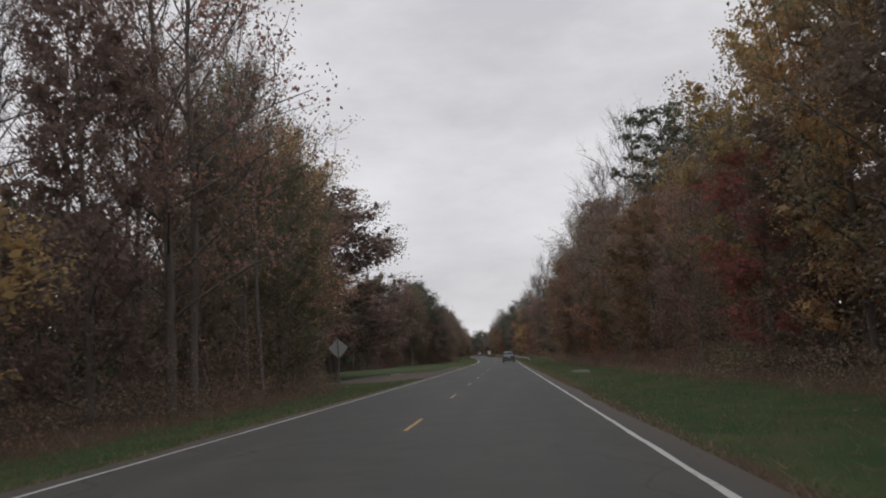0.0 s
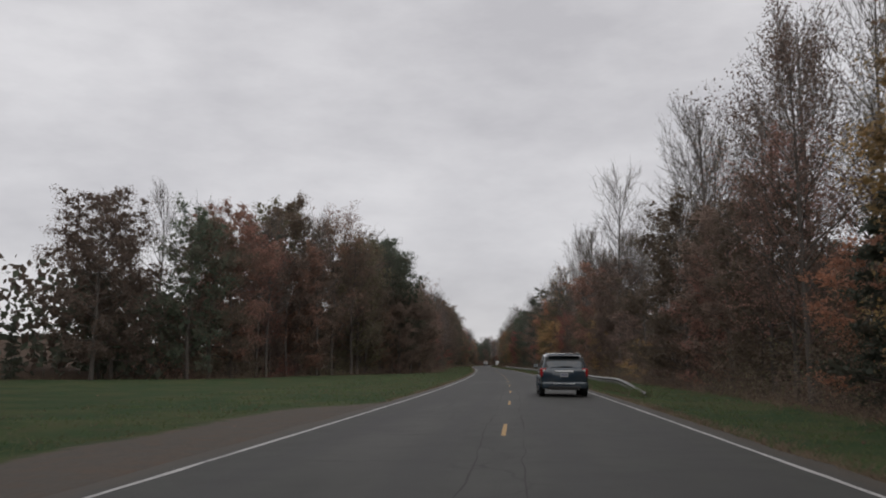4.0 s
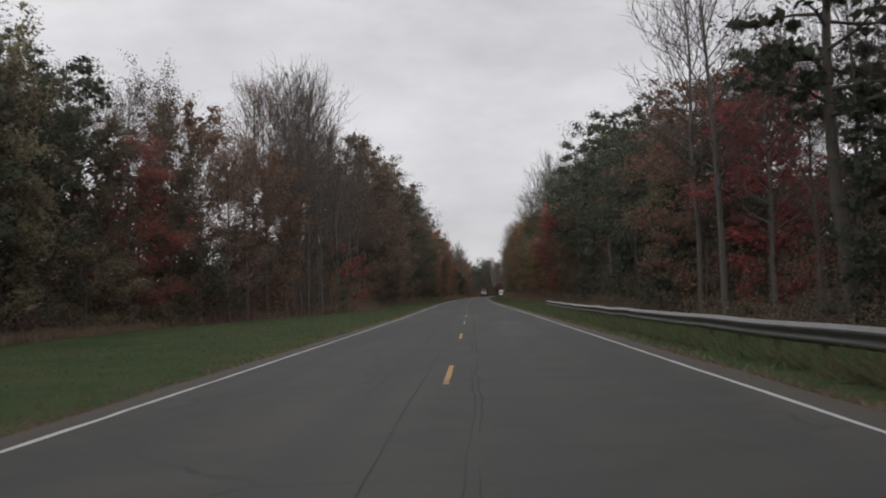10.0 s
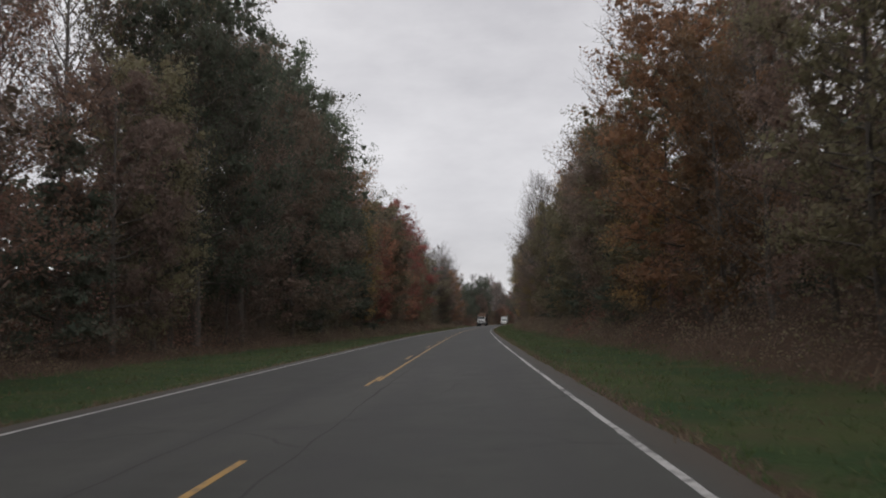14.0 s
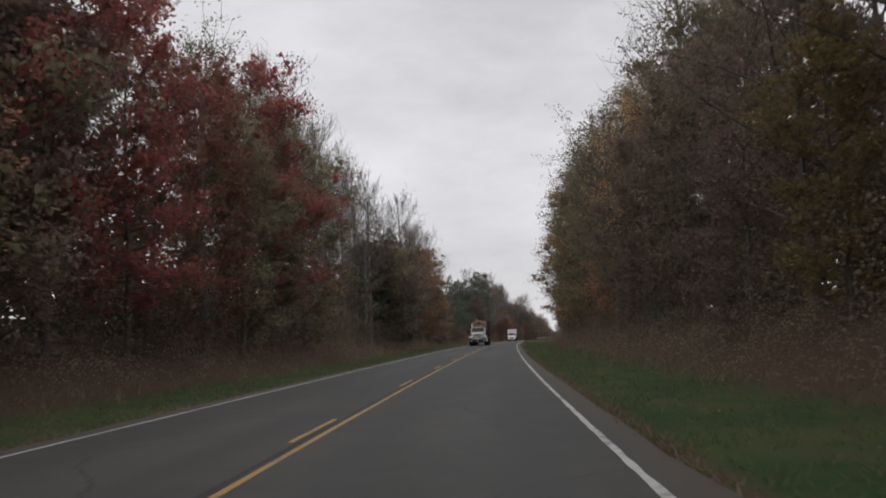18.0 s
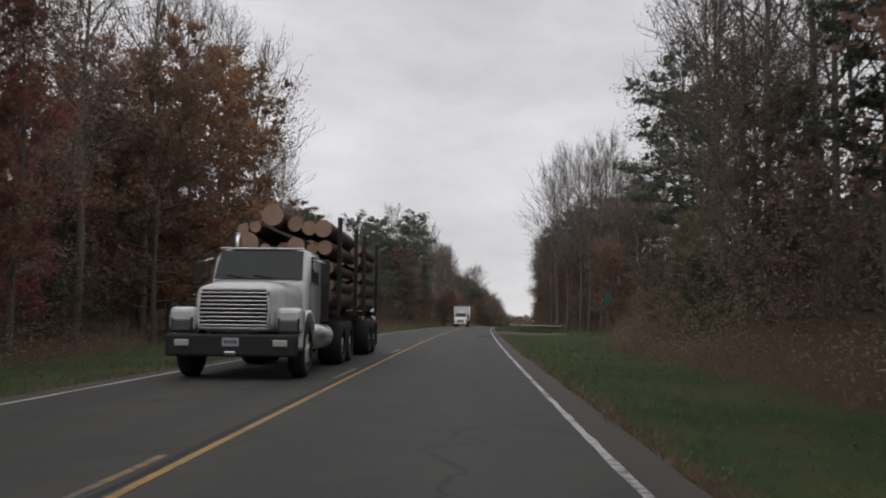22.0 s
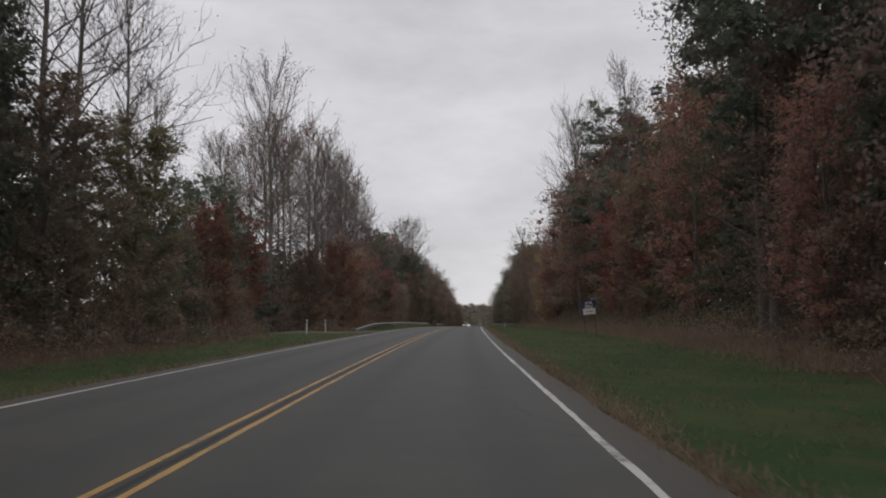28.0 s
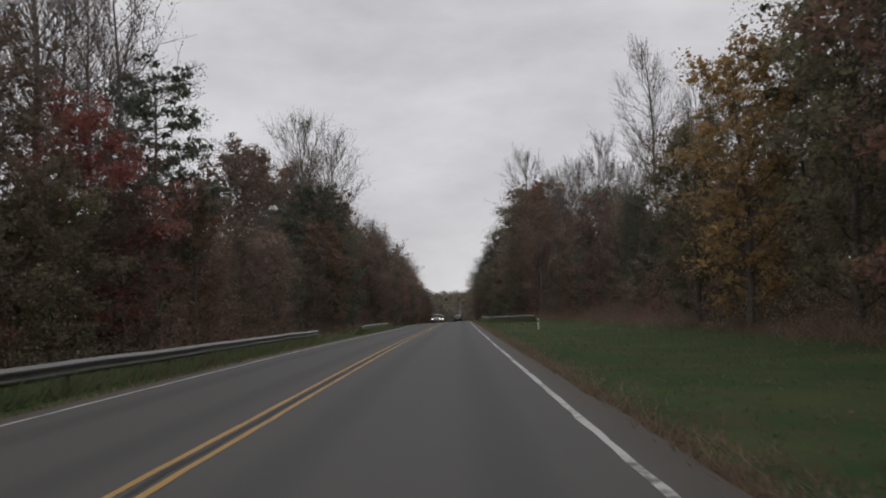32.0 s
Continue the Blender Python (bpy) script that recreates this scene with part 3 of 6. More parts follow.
LABELS = {
    "oak": ("oak tree", "broad oak tree holding dense %s autumn leaves"), "maple": ("maple tree", "slender leafy tree with %s foliage down to the ground"),
    "ash": ("ash tree", "airy tree with thin %s autumn leaves and visible limbs"),
    "bare": ("bare tree", "tall bare tree with pale trunk and fine twigs"), "sparse": ("poplar tree", "tall thin-crowned tree holding some last %s leaves"),
    "pine": ("pine tree", "tall evergreen pine with dark layered needles"), "cedar": ("cedar tree", "dense dark evergreen standing at the woods' edge"),
    "sapling": ("sapling", "low young tree with %s leaves at the woods' edge")}
HUES = {"rust": M_RUST, "brown": M_BROWN, "red": M_RED, "orange": M_ORANGE, "ochre": M_YELLOW, "olive": M_OLIVE, "green": M_GREEN, "pine": M_PINE, "umber": M_UMBER}
MADE = {}
COUNT = {}


def tree(kind, s, o, height, hue, wide=1.0, variant=None):
    """One tree at s along and o across the road."""
    COUNT[kind] = COUNT.get(kind, 0) + 1
    v = COUNT[kind] % 3 if variant is None else variant
    if kind in ("pine", "cedar"):
        hue = "pine"
    wood, leaves = STORE["%s%d" % (kind, v)]
    tall = {"oak": 17, "ash": 17, "maple": 13, "bare": 22, "sparse": 20, "pine": 18, "cedar": 11, "sapling": 6.5}[kind]
    key = (kind, v, hue)
    k = height / tall
    m = Matrix.LocRotScale(place(s, o, -0.05), Euler((0, 0, random.uniform(0, 6.28))), (k * wide, k * wide, k))
    if key in MADE:
        first = MADE[key]
        ob = copy_thing(first, Matrix.Identity(4))
        ob.matrix_basis = m
        return ob
    name = LABELS[kind][0].replace(" ", "_")
    ob = new(name)
    ob.empty_display_size = 0.5
    label = LABELS[kind][1]
    tagged(ob, label % ("red" if hue == "red" else hue) if "%s" in label else label, "tree", "woods along the road")
    t = new("trunk", wood)
    t.parent = ob
    if leaves:
        c = new("crown", leaves)
        c.material_slots[0].link = "OBJECT"
        c.material_slots[0].material = HUES[hue]
        c.parent = ob
    ob.matrix_basis = m
    MADE[key] = ob
    return ob


# stretches of woods: side, from, to, kinds with weights, hues with weights, heights
def pick(pairs):
    total = sum(w for a, w in pairs)
    x = random.uniform(0, total)
    for a, w in pairs:
        x -= w
        if x <= 0:
            return a
    return pairs[-1][0]


# ---- the woods, stretch by stretch ----
LEAFY = (("oak", 1.5), ("ash", 3), ("maple", 5), ("sapling", 1.5), ("cedar", 0.8))
EVERGREEN = (("cedar", 3), ("pine", 3), ("maple", 2), ("oak", 1))
BROWNS = (("rust", 3), ("brown", 4), ("umber", 3), ("olive", 2), ("green", 1))
WARM = (("rust", 4), ("brown", 3), ("red", 1.3), ("orange", 0.8), ("olive", 1.8), ("ochre", 0.7), ("umber", 1.5))
DARK = (("brown", 3), ("umber", 3), ("green", 3), ("olive", 2), ("rust", 1))
REDS = (("red", 1.3), ("rust", 3), ("brown", 3), ("umber", 2), ("green", 1.2), ("olive", 1))
GOLD = (("ochre", 1.6), ("orange", 0.8), ("brown", 3), ("olive", 3.4), ("rust", 1.2), ("umber", 1))
RELATIVE = {"oak": 1.05, "ash": 1.08, "maple": 0.9, "bare": 1.15, "sparse": 1.1, "pine": 1.0, "cedar": 0.62, "sapling": 0.42}
DUSK = (("umber", 5), ("rust", 2), ("red", 0.8), ("brown", 1.5), ("green", 2))
BROWNED = (("brown", 5), ("rust", 2.5), ("olive", 2), ("umber", 1), ("ochre", 0.5))
CROWNS = (("oak", 1.5), ("ash", 2), ("bare", 2), ("sparse", 2), ("pine", 1.2))
BARES = (("bare", 5), ("sparse", 2.5), ("pine", 0.6))
PINES = (("pine", 5), ("bare", 1.5), ("oak", 1))


def woods(side, s0, s1, mix, hues, front, backs, back, gap=1.0):
    """Two ragged rows: leafy ones at the woods' foot, taller ones behind."""
    random.seed(int(s0 * 2 + side))
    s = s0 + random.uniform(0, 2)
    while s < s1:
        edge = (WOODS_LEFT if side < 0 else WOODS_RIGHT)(s)
        kind = pick(mix)
        tree(kind, s, side * (edge + random.uniform(1.6, 3.4)), RELATIVE[kind] * front * random.uniform(0.78, 1.18), pick(hues), random.uniform(0.85, 1.08 if kind in ("oak", "ash") else 1.35))
        s += random.uniform(3.2, 4.8) * gap
    s = s0 + random.uniform(0, 3)
    while s < s1:
        edge = (WOODS_LEFT if side < 0 else WOODS_RIGHT)(s)
        kind = pick(backs)
        tree(kind, s, side * (edge + random.uniform(5, 12)), RELATIVE[kind] ** 0.3 * back * random.uniform(0.82, 1.12), pick(hues), random.uniform(0.85, 1.1))
        s += random.uniform(3.6, 6.0) * gap


random.seed(4)
L, R = -1, 1
woods(L, -25, 44, (("ash", 4), ("maple", 2), ("sparse", 2), ("sapling", 2)), (("rust", 4), ("brown", 3), ("umber", 1), ("ochre", 0.6)), 15, (("ash", 2), ("sparse", 3), ("bare", 2)), 20, 1.25)
woods(L, 44, 76, (("ash", 4), ("sparse", 2), ("maple", 2), ("sapling", 2)), (("olive", 4), ("ochre", 2), ("brown", 2)), 15, (("sparse", 3), ("bare", 2), ("ash", 1)), 21)
woods(L, 108, 150, (("oak", 4), ("maple", 4), ("cedar", 1.5)), DUSK, 14, (("oak", 3), ("sparse", 1)), 16, 0.85)
woods(L, 150, 186, (("oak", 4), ("maple", 4), ("cedar", 1.5)), DUSK, 11, (("oak", 3), ("pine", 1), ("sparse", 1)), 13)
woods(L, 76, 108, (("oak", 3), ("maple", 3), ("sapling", 1)), GOLD, 15, (("oak", 3), ("sparse", 1)), 18)
woods(L, 186, 214, LEAFY, DUSK, 15, CROWNS, 17)
woods(L, 214, 232, LEAFY, BROWNED, 18, CROWNS, 21)
woods(L, 232, 262, LEAFY, BROWNED, 14, (("oak", 4), ("pine", 2)), 18)
woods(L, 262, 300, LEAFY, WARM, 11, (("sparse", 3), ("pine", 1)), 14)
woods(L, 300, 345, EVERGREEN, DARK, 14, (("oak", 3), ("pine", 2)), 15.5)
woods(L, 345, 378, (("maple", 5), ("ash", 3), ("sapling", 2)), REDS, 13, (("ash", 3), ("oak", 1.5), ("bare", 3)), 16)
woods(L, 378, 411, (("bare", 4), ("sapling", 2)), REDS, 15, BARES, 23)
woods(L, 412, 470, LEAFY, BROWNS, 14.5, BARES, 22)
woods(L, 470, 520, LEAFY, DARK, 16, CROWNS, 22)
woods(L, 520, 545, LEAFY, GOLD, 14, CROWNS, 19)
woods(L, 545, 600, LEAFY, (("rust", 2), ("olive", 4.5), ("ochre", 1.3), ("red", 1), ("brown", 2.5), ("orange", 0.6)), 13, CROWNS, 16.5)
woods(L, 600, 627, (("bare", 3), ("sapling", 2)), DUSK, 12, (("bare", 1),), 18, 1.2)
woods(L, 629, 662, EVERGREEN, DARK, 10.5, (("bare", 1),), 19)
woods(L, 662, 700, LEAFY, WARM, 12, CROWNS, 16)
woods(L, 700, 775, (("pine", 3), ("sapling", 3), ("maple", 2)), DUSK, 9.2, (("pine", 5), ("bare", 1.5)), 11.2)
woods(L, 775, 815, (("pine", 2), ("maple", 3), ("cedar", 1)), DUSK, 11.5, PINES, 16)
woods(L, 815, 862, (("maple", 4), ("sapling", 2), ("cedar", 1)), REDS, 11, (("bare", 4), ("sparse", 3), ("pine", 1)), 12.5)
woods(L, 862, 935, (("maple", 4), ("sapling", 2.5), ("bare", 1)), (("red", 1.2), ("rust", 3), ("olive", 2), ("umber", 1.5), ("brown", 2.5)), 9.2, (("bare", 4), ("sparse", 3)), 22.5, 0.8)
woods(L, 935, 965, (("maple", 3), ("sapling", 2)), DUSK, 9.5, BARES, 14)
woods(L, 965, 1190, LEAFY, DUSK, 14, (("bare", 3), ("sparse", 2), ("oak", 2)), 21)
woods(R, -25, 30, (("pine", 1.5), ("cedar", 1), ("maple", 3), ("ash", 2)), (("brown", 3), ("rust", 3), ("ochre", 1), ("olive", 1.5)), 14, (("pine", 3), ("bare", 2), ("ash", 1)), 17.5)
woods(R, 30, 62, LEAFY, WARM, 11, CROWNS, 15)
woods(R, 62, 112, LEAFY, (("rust", 3), ("brown", 4), ("orange", 1.2), ("olive", 2)), 12, (("bare", 3), ("oak", 2), ("pine", 1)), 18)
woods(R, 112, 150, LEAFY, WARM, 14, CROWNS, 19)
woods(R, 150, 248, (("maple", 4), ("sapling", 3), ("oak", 1), ("bare", 1)), (("brown", 3), ("umber", 3), ("olive", 3), ("ochre", 0.6), ("rust", 2)), 11, (("bare", 5), ("sparse", 0.8)), 18)
woods(R, 248, 288, (("bare", 3), ("sapling", 3), ("maple", 4)), WARM, 11, BARES, 20)
woods(R, 288, 305, LEAFY, WARM, 12, CROWNS, 18)
woods(R, 305, 345, (("maple", 3), ("sapling", 3), ("bare", 2), ("cedar", 1)), (("brown", 3), ("red", 1), ("ochre", 1), ("green", 2)), 12, (("bare", 4), ("pine", 2)), 19)
woods(R, 345, 402, EVERGREEN, DARK, 13.5, (("pine", 3), ("bare", 4)), 17.5)
woods(R, 402, 440, LEAFY, (("olive", 3), ("green", 2), ("ochre", 0.3), ("rust", 2.5), ("umber", 2)), 13.5, (("oak", 3), ("pine", 1.5), ("ash", 1)), 18)
woods(R, 440, 480, LEAFY, GOLD, 10.5, BARES, 18)
woods(R, 480, 520, LEAFY, GOLD, 12, CROWNS, 16)
woods(R, 520, 600, (("ash", 3), ("maple", 4), ("bare", 1.5), ("sapling", 1.5), ("oak", 1)), (("olive", 3), ("ochre", 0.5), ("brown", 2.5), ("umber", 2), ("rust", 2), ("green", 1.5)), 12.5, (("sparse", 2), ("bare", 3), ("oak", 3)), 17.5)
woods(R, 600, 655, LEAFY, GOLD, 15, CROWNS, 19.5)
woods(R, 655, 674, (("ash", 3), ("maple", 3), ("pine", 1), ("sapling", 2)), BROWNS, 8.8, (("sparse", 2), ("bare", 4), ("pine", 0.7)), 18)
woods(R, 674, 702, (("sapling", 5), ("maple", 1)), BROWNS, 7.5, (("bare", 4), ("sparse", 2)), 18)
woods(R, 724, 775, (("bare", 3), ("maple", 3), ("sapling", 2), ("sparse", 2)), BROWNS, 15, (("bare", 3), ("pine", 2), ("oak", 1.5)), 18)
woods(R, 775, 828, LEAFY, BROWNS, 14, PINES, 19)
woods(R, 828, 876, (("cedar", 2), ("maple", 5), ("sapling", 2), ("pine", 1)), (("brown", 4), ("olive", 2), ("rust", 2.5), ("green", 1.5), ("red", 0.7)), 12, PINES, 17)
woods(R, 876, 900, LEAFY, WARM, 10, PINES, 14.5)
woods(R, 900, 960, LEAFY, DARK, 8.5, BARES, 14)
woods(R, 960, 1000, LEAFY, DARK, 10.5, BARES, 15)
woods(R, 1000, 1190, LEAFY, DARK, 14, (("bare", 3), ("sparse", 2), ("oak", 2)), 23)

# trees that stand out against the sky
random.seed(5)
tree("oak", 98, -18.5, 21, "umber", 1.42, 0)
tree("oak", 99.3, -18.1, 20, "umber", 1.35, 1)
tree("oak", 88, -21, 23, "brown", 1.1, 1)
tree("oak", 103, -25, 19, "brown", 1.1, 2)
tree("oak", 79, -18, 20, "rust", 1.0, 2)
tree("oak", 178, -36, 16, "umber")
tree("oak", 866, 15.5, 16, "rust")
tree("oak", 874, 15, 15, "brown")
tree("maple", 606, 14, 10, "olive", 1.5)
tree("maple", 611, 15.5, 11, "umber", 1.5)
tree("ash", 31, -10.4, 21, "rust", 0.9, 0)
tree("sparse", 32.2, -9.9, 21, "brown", 0.9, 1)
for s, o, h in ((202, -27, 18), (216, -24, 20), (233, -20, 21), (364, -26, 18), (371, -25, 18), (392, -18, 24), (400, -18, 24), (603, -14, 18), (606, -15.5, 19), (609.5, -14, 18), (612, -16.5, 19), (615, -14, 19), (618, -15, 19), (628, -14, 19), (381, -16, 23), (386, -15, 24), (389, -19, 24),
                (803, -17, 21), (676, -13.5, 19), (684, -14, 20), (692, -15.5, 20), (701, -15, 22), (706, -14.5, 21), (852, -17, 15), (816, -14, 21), (821, -15, 22), (826, -14.5, 18), (831, -15, 14.5), (724, -18.5, 18), (730, -18.5, 18), (919, -15, 19), (927, -17, 18)):
    tree("bare", s, o, h, "brown")
for s, o, h in ((89, 16, 24), (103, 15, 22), (109, 13, 19), (170, 15, 21), (175, 16, 22), (203, 13, 23), (240, 14, 22), (248, 14.5, 23), (256, 15, 23), (285, 15, 21), (296, 14, 20), (303, 13.5, 20), (342, 12.5, 19), (349, 13.2, 20), (436, 14, 21), (464, 14, 22),
                (474, 12, 19), (582, 12, 21), (684, 14, 18), (735, 15.5, 20), (741, 17, 22), (752, 15, 23), (762, 14, 24), (770, 13, 24), (778, 12.5, 23), (847, 15, 19), (867, 13.5, 21), (872, 14.5, 20), (936, 17, 18)):
    tree("bare", s, o, h, "brown")
for s, o, h, c in ((307, -18, 18, "brown"), (284, -17, 14, "brown"), (668, -13.5, 22, "brown"), (640, -15, 20, "brown"), (858, -15, 18, "rust"), (876, -14.5, 22, "rust"),
                   (972, -14, 24, "olive"), (993, -14, 26, "olive"), (1012, 14, 25, "brown"), (742, 15, 19, "rust"), (726, 16, 16, "rust"), (283, 13.5, 21, "ochre")):
    tree("sparse", s, o, h, c, 1.1)
for s, o, h in ((243, -17, 19), (254, -18, 21), (262, -21, 23), (475, -14, 22), (502, -15, 24), (514, -15, 24)):
    tree("oak", s, o, h, "green", 0.8)
for s, o, h, c in ((334, -23, 13, "green"), (339, -24.5, 14, "brown"), (343, -23, 13, "green"), (349, -23, 13, "brown"), (354, -22, 12, "red"), (727, -17.5, 12, "brown"), (733, -17, 11.5, "brown"), (893, -14.5, 12, "brown"), (900, -14, 11, "rust"), (908, -15, 13, "brown"), (916, -14, 12, "red"), (424, -15, 24, "brown"), (417, -13.5, 13, "brown"), (436, -14, 23, "brown"), (444, -14, 16, "brown"), (292, 12.3, 10.5, "ochre"), (301, 13.5, 15, "orange"), (287, 15.5, 17, "olive"),
                   (279, 12, 10, "ochre"), (36, 14.5, 15, "ochre"), (225, 13, 15, "rust"), (565, -13, 19, "red"), (592, -13, 17, "red"), (690, -14, 17, "orange"), (697, -14.5, 17, "orange"), (683, -13, 13, "rust")):
    tree("oak", s, o, h, c, 0.95)
for s, o, h, c in ((532, -11, 11, "red"), (534.5, -10.6, 6, "red"), (908, 13.5, 10, "ochre"), (915, 13.5, 9, "olive"), (418, 12.5, 12, "red"), (805, 12.4, 7, "rust"), (126, 11, 9, "ochre"), (79, 10.6, 7, "orange"), (120, 10.8, 13, "orange"), (88, 11, 9, "orange"), (522, -11, 13, "ochre"), (538, -11, 13, "orange"), (470, 11, 9, "ochre"), (560, 10.5, 7, "ochre"), (875, -12, 9, "red"), (883, -12, 8, "orange"), (846, 14, 9, "red"), (838, 14, 10, "rust"), (893, 13.2, 11, "rust"), (899, 13.4, 10, "olive"), (887, 13, 9, "red"), (717, 14, 8, "rust")):
    tree("maple", s, o, h, c, 1.1)
for s, o, h in ((65, 15, 19), (268, -21.5, 25), (274, -23, 26), (280, -23, 25), (341, -24, 16), (350, -24, 17), (331, 13.5, 21), (369, 15, 16.5), (383, 14, 18.5), (406, 14, 19), (700, 16.5, 19), (704, 18, 18), (740, -18, 13),
                (750, -17, 10.5), (733, -17, 13.5), (776, -17, 13.5), (781, -15, 13.5), (804, -13, 19), (798, -12, 20), (808, 14, 18), (812, 13.5, 17), (925, -14, 16.5), (858, 15.5, 19), (891, 16.5, 17), (896, 17, 18), (906, 17, 15)):
    tree("pine", s, o, h, "pine", 1.1)
for s, o, h in ((630, -12.5, 10), (634.5, -12.5, 11.5), (641, -12.5, 11)):
    tree("cedar", s, o, h, "pine", 1.4)
for s, o, h, c in ((631.5, -11, 10.5, "umber"), (636, -11, 10.5, "olive"), (639, -11.5, 9.5, "umber"), (645, -11, 11, "brown")):
    tree("maple", s, o, h, c, 1.5)


random.seed(9)
for i in range(14):
    tree("bare" if i % 3 else "sparse", 652 + i * 2.1 + random.uniform(-0.8, 0.8), random.uniform(12.5, 18), random.uniform(17, 21), "rust" if i % 2 else "brown", 0.8)


# undergrowth, woods further in and far off: nobody could count their stems
def brush(name, label, seed, hue_of, spans, per_metre, depth, low, high, size, mats):
    """Leaf sprays heaped in ragged humps along the foot of the woods."""
    r = np.random.RandomState(seed)
    heaps = {m: [] for m in mats}
    for side, s0, s1 in spans:
        edge_of = WOODS_LEFT if side < 0 else WOODS_RIGHT
        for i in range(int((s1 - s0) * per_metre)):
            s = r.uniform(s0, s1)
            a = depth[0] + (depth[1] - depth[0]) * r.uniform()
            top = low + (high - low) * (0.5 + 0.5 * noise.noise((s * 0.11, a * 0.3, side * 5 + seed))) + 0.8 * noise.noise((s * 0.6, a * 0.7, seed))
            o = side * (edge_of(s) + a)
            if driveway(s, o) > 0.3:
                continue
            top = min(top, clearing(s, side))
            z = max(0.1, top) * r.uniform(0.02, 1.0) ** 0.8
            heaps[hue_of(s, side)].append((road_x(s) + o, s, ground_z(s, o) + z))
    for hue, spots in heaps.items():
        if spots:
            g = Growth(seed + len(spots))
            v = g.blades(np.array(spots), size, 0.6, 0.1)
            me = mesh_from(name, v.tolist(), [(4 * i, 4 * i + 1, 4 * i + 2, 4 * i + 3) for i in range(len(v) // 4)], (HUES[hue],))
            tagged(new(name, me), label % hue, "undergrowth", kind="stuff")


def clearing(s, side):
    """How high the undergrowth may stand, where one sees through between bare trunks."""
    for k, s0, s1, top in ((L, 596, 645, 3.6), (L, 378, 409, 4.5), (R, 300, 340, 9.0), (R, 246, 286, 9.0), (R, 655, 705, 6.5)):
        if k == side and s0 < s < s1:
            return top
    return 30.0


def hue_patch(table_of):
    def choose(s, side):
        k = noise.noise((s * 0.09, side * 11.0, 2.0)) + 0.55 * noise.noise((s * 0.31, side * 4.0, 9.0))
        return table_of[min(len(table_of) - 1, max(0, int((k + 0.75) / 1.5 * len(table_of))))]
    return choose


EVERYWHERE = ((L, -30, 150), (L, 184, 848), (L, 858, 1045), (R, -30, 1045))
PATCH = ("red", "rust", "umber", "brown", "olive", "umber", "rust", "umber")
brush("undergrowth", "tangled %s undergrowth at the foot of the woods", 101, hue_patch(PATCH), EVERYWHERE, 190, (0.2, 4.0), 1.6, 5.0, 0.056, set(PATCH))
brush("brambles", "low %s brambles and saplings on the bank", 111, hue_patch(PATCH), EVERYWHERE, 200, (-0.9, 3.2), 0.3, 1.7, 0.04, set(PATCH))
brush("thicket", "dense %s thicket between the tree trunks", 103, hue_patch(("umber", "olive", "umber", "rust", "green")), EVERYWHERE, 150, (3.2, 9.0), 4.0, 10.5, 0.135, {"umber", "olive", "rust", "green"})
brush("inner_woods", "dark %s woods deep behind the roadside trees", 105, hue_patch(("umber", "green", "umber")), EVERYWHERE, 105, (11, 20), 6.5, 12, 0.5, {"umber", "green"})
FAR = ("umber", "brown", "green", "umber")
brush("far_woods", "distant %s woods along the road", 107, hue_patch(FAR), ((L, 1040, 1300), (R, 1040, 1300)), 70, (0.5, 9), 11, 18, 0.42, set(FAR))
brush("far_woods", "distant %s woods lining the hollow and the far slope", 115, hue_patch(FAR), ((L, 1300, 2400), (R, 1300, 2400)), 26, (-0.8, 9), 11, 17, 0.85, set(FAR))
brush("far_woods", "%s woods beyond the open field", 109, hue_patch(("umber", "green")), ((L, 100, 190),), 44, (1, 10), 6.5, 11, 0.45, {"umber", "green"})

# the wooded ridge where the road ends from sight
r = np.random.RandomState(113)
for hue, seed in (("umber", 7), ("brown", 8), ("green", 9)):
    ridge = []
    for i in range(9000):
        x, deep = r.uniform(-260, 260), r.uniform(0, 1)
        crest = 24 + 4 * noise.noise((x * 0.02, 3.0, 1.0)) + 3 * noise.noise((x * 0.09, 5.0, 2.0))
        ridge.append((road_x(2400) + x, 2396 + 60 * deep, road_z(2400) + crest * (0.35 + 0.65 * deep) * r.uniform(0.0, 1) ** 0.6 - 3))
    v = Growth(seed).blades(np.array(ridge), 1.5, 0.7, 0.1)
    tagged(new("far_woods", mesh_from("far_woods", v.tolist(), [(4 * i, 4 * i + 1, 4 * i + 2, 4 * i + 3) for i in range(len(v) // 4)], (HUES[hue],))),
           "distant %s woods on the ridge" % hue, "woods", kind="stuff")

# ---- roadside things ----
def part(name, me, mat, parent, label=""):
    if mat is not None and not me.materials:
        me.materials.append(mat)
    ob = new(name, me)
    ob.parent = parent
    if label:
        tagged(ob, label)
    return ob


def bm_mesh(name, bm, smooth=False):
    me = bpy.data.meshes.new(name)
    bm.to_mesh(me)
    bm.free()
    if smooth:
        me.polygons.foreach_set("use_smooth", [True] * len(me.polygons))
    return me


def box(name, x0, x1, y0, y1, z0, z1, bevel=0.02, segments=2):
    """A box with rounded edges."""
    bm = bmesh.new()
    bmesh.ops.create_cube(bm, size=1)
    for v in bm.verts:
        v.co = Vector((x0 + (v.co.x + 0.5) * (x1 - x0), y0 + (v.co.y + 0.5) * (y1 - y0), z0 + (v.co.z + 0.5) * (z1 - z0)))
    if bevel:
        bmesh.ops.bevel(bm, geom=bm.edges[:], offset=min(bevel, 0.45 * min(x1 - x0, y1 - y0, z1 - z0)), segments=segments, affect="EDGES", profile=0.5)
    return bm_mesh(name, bm)


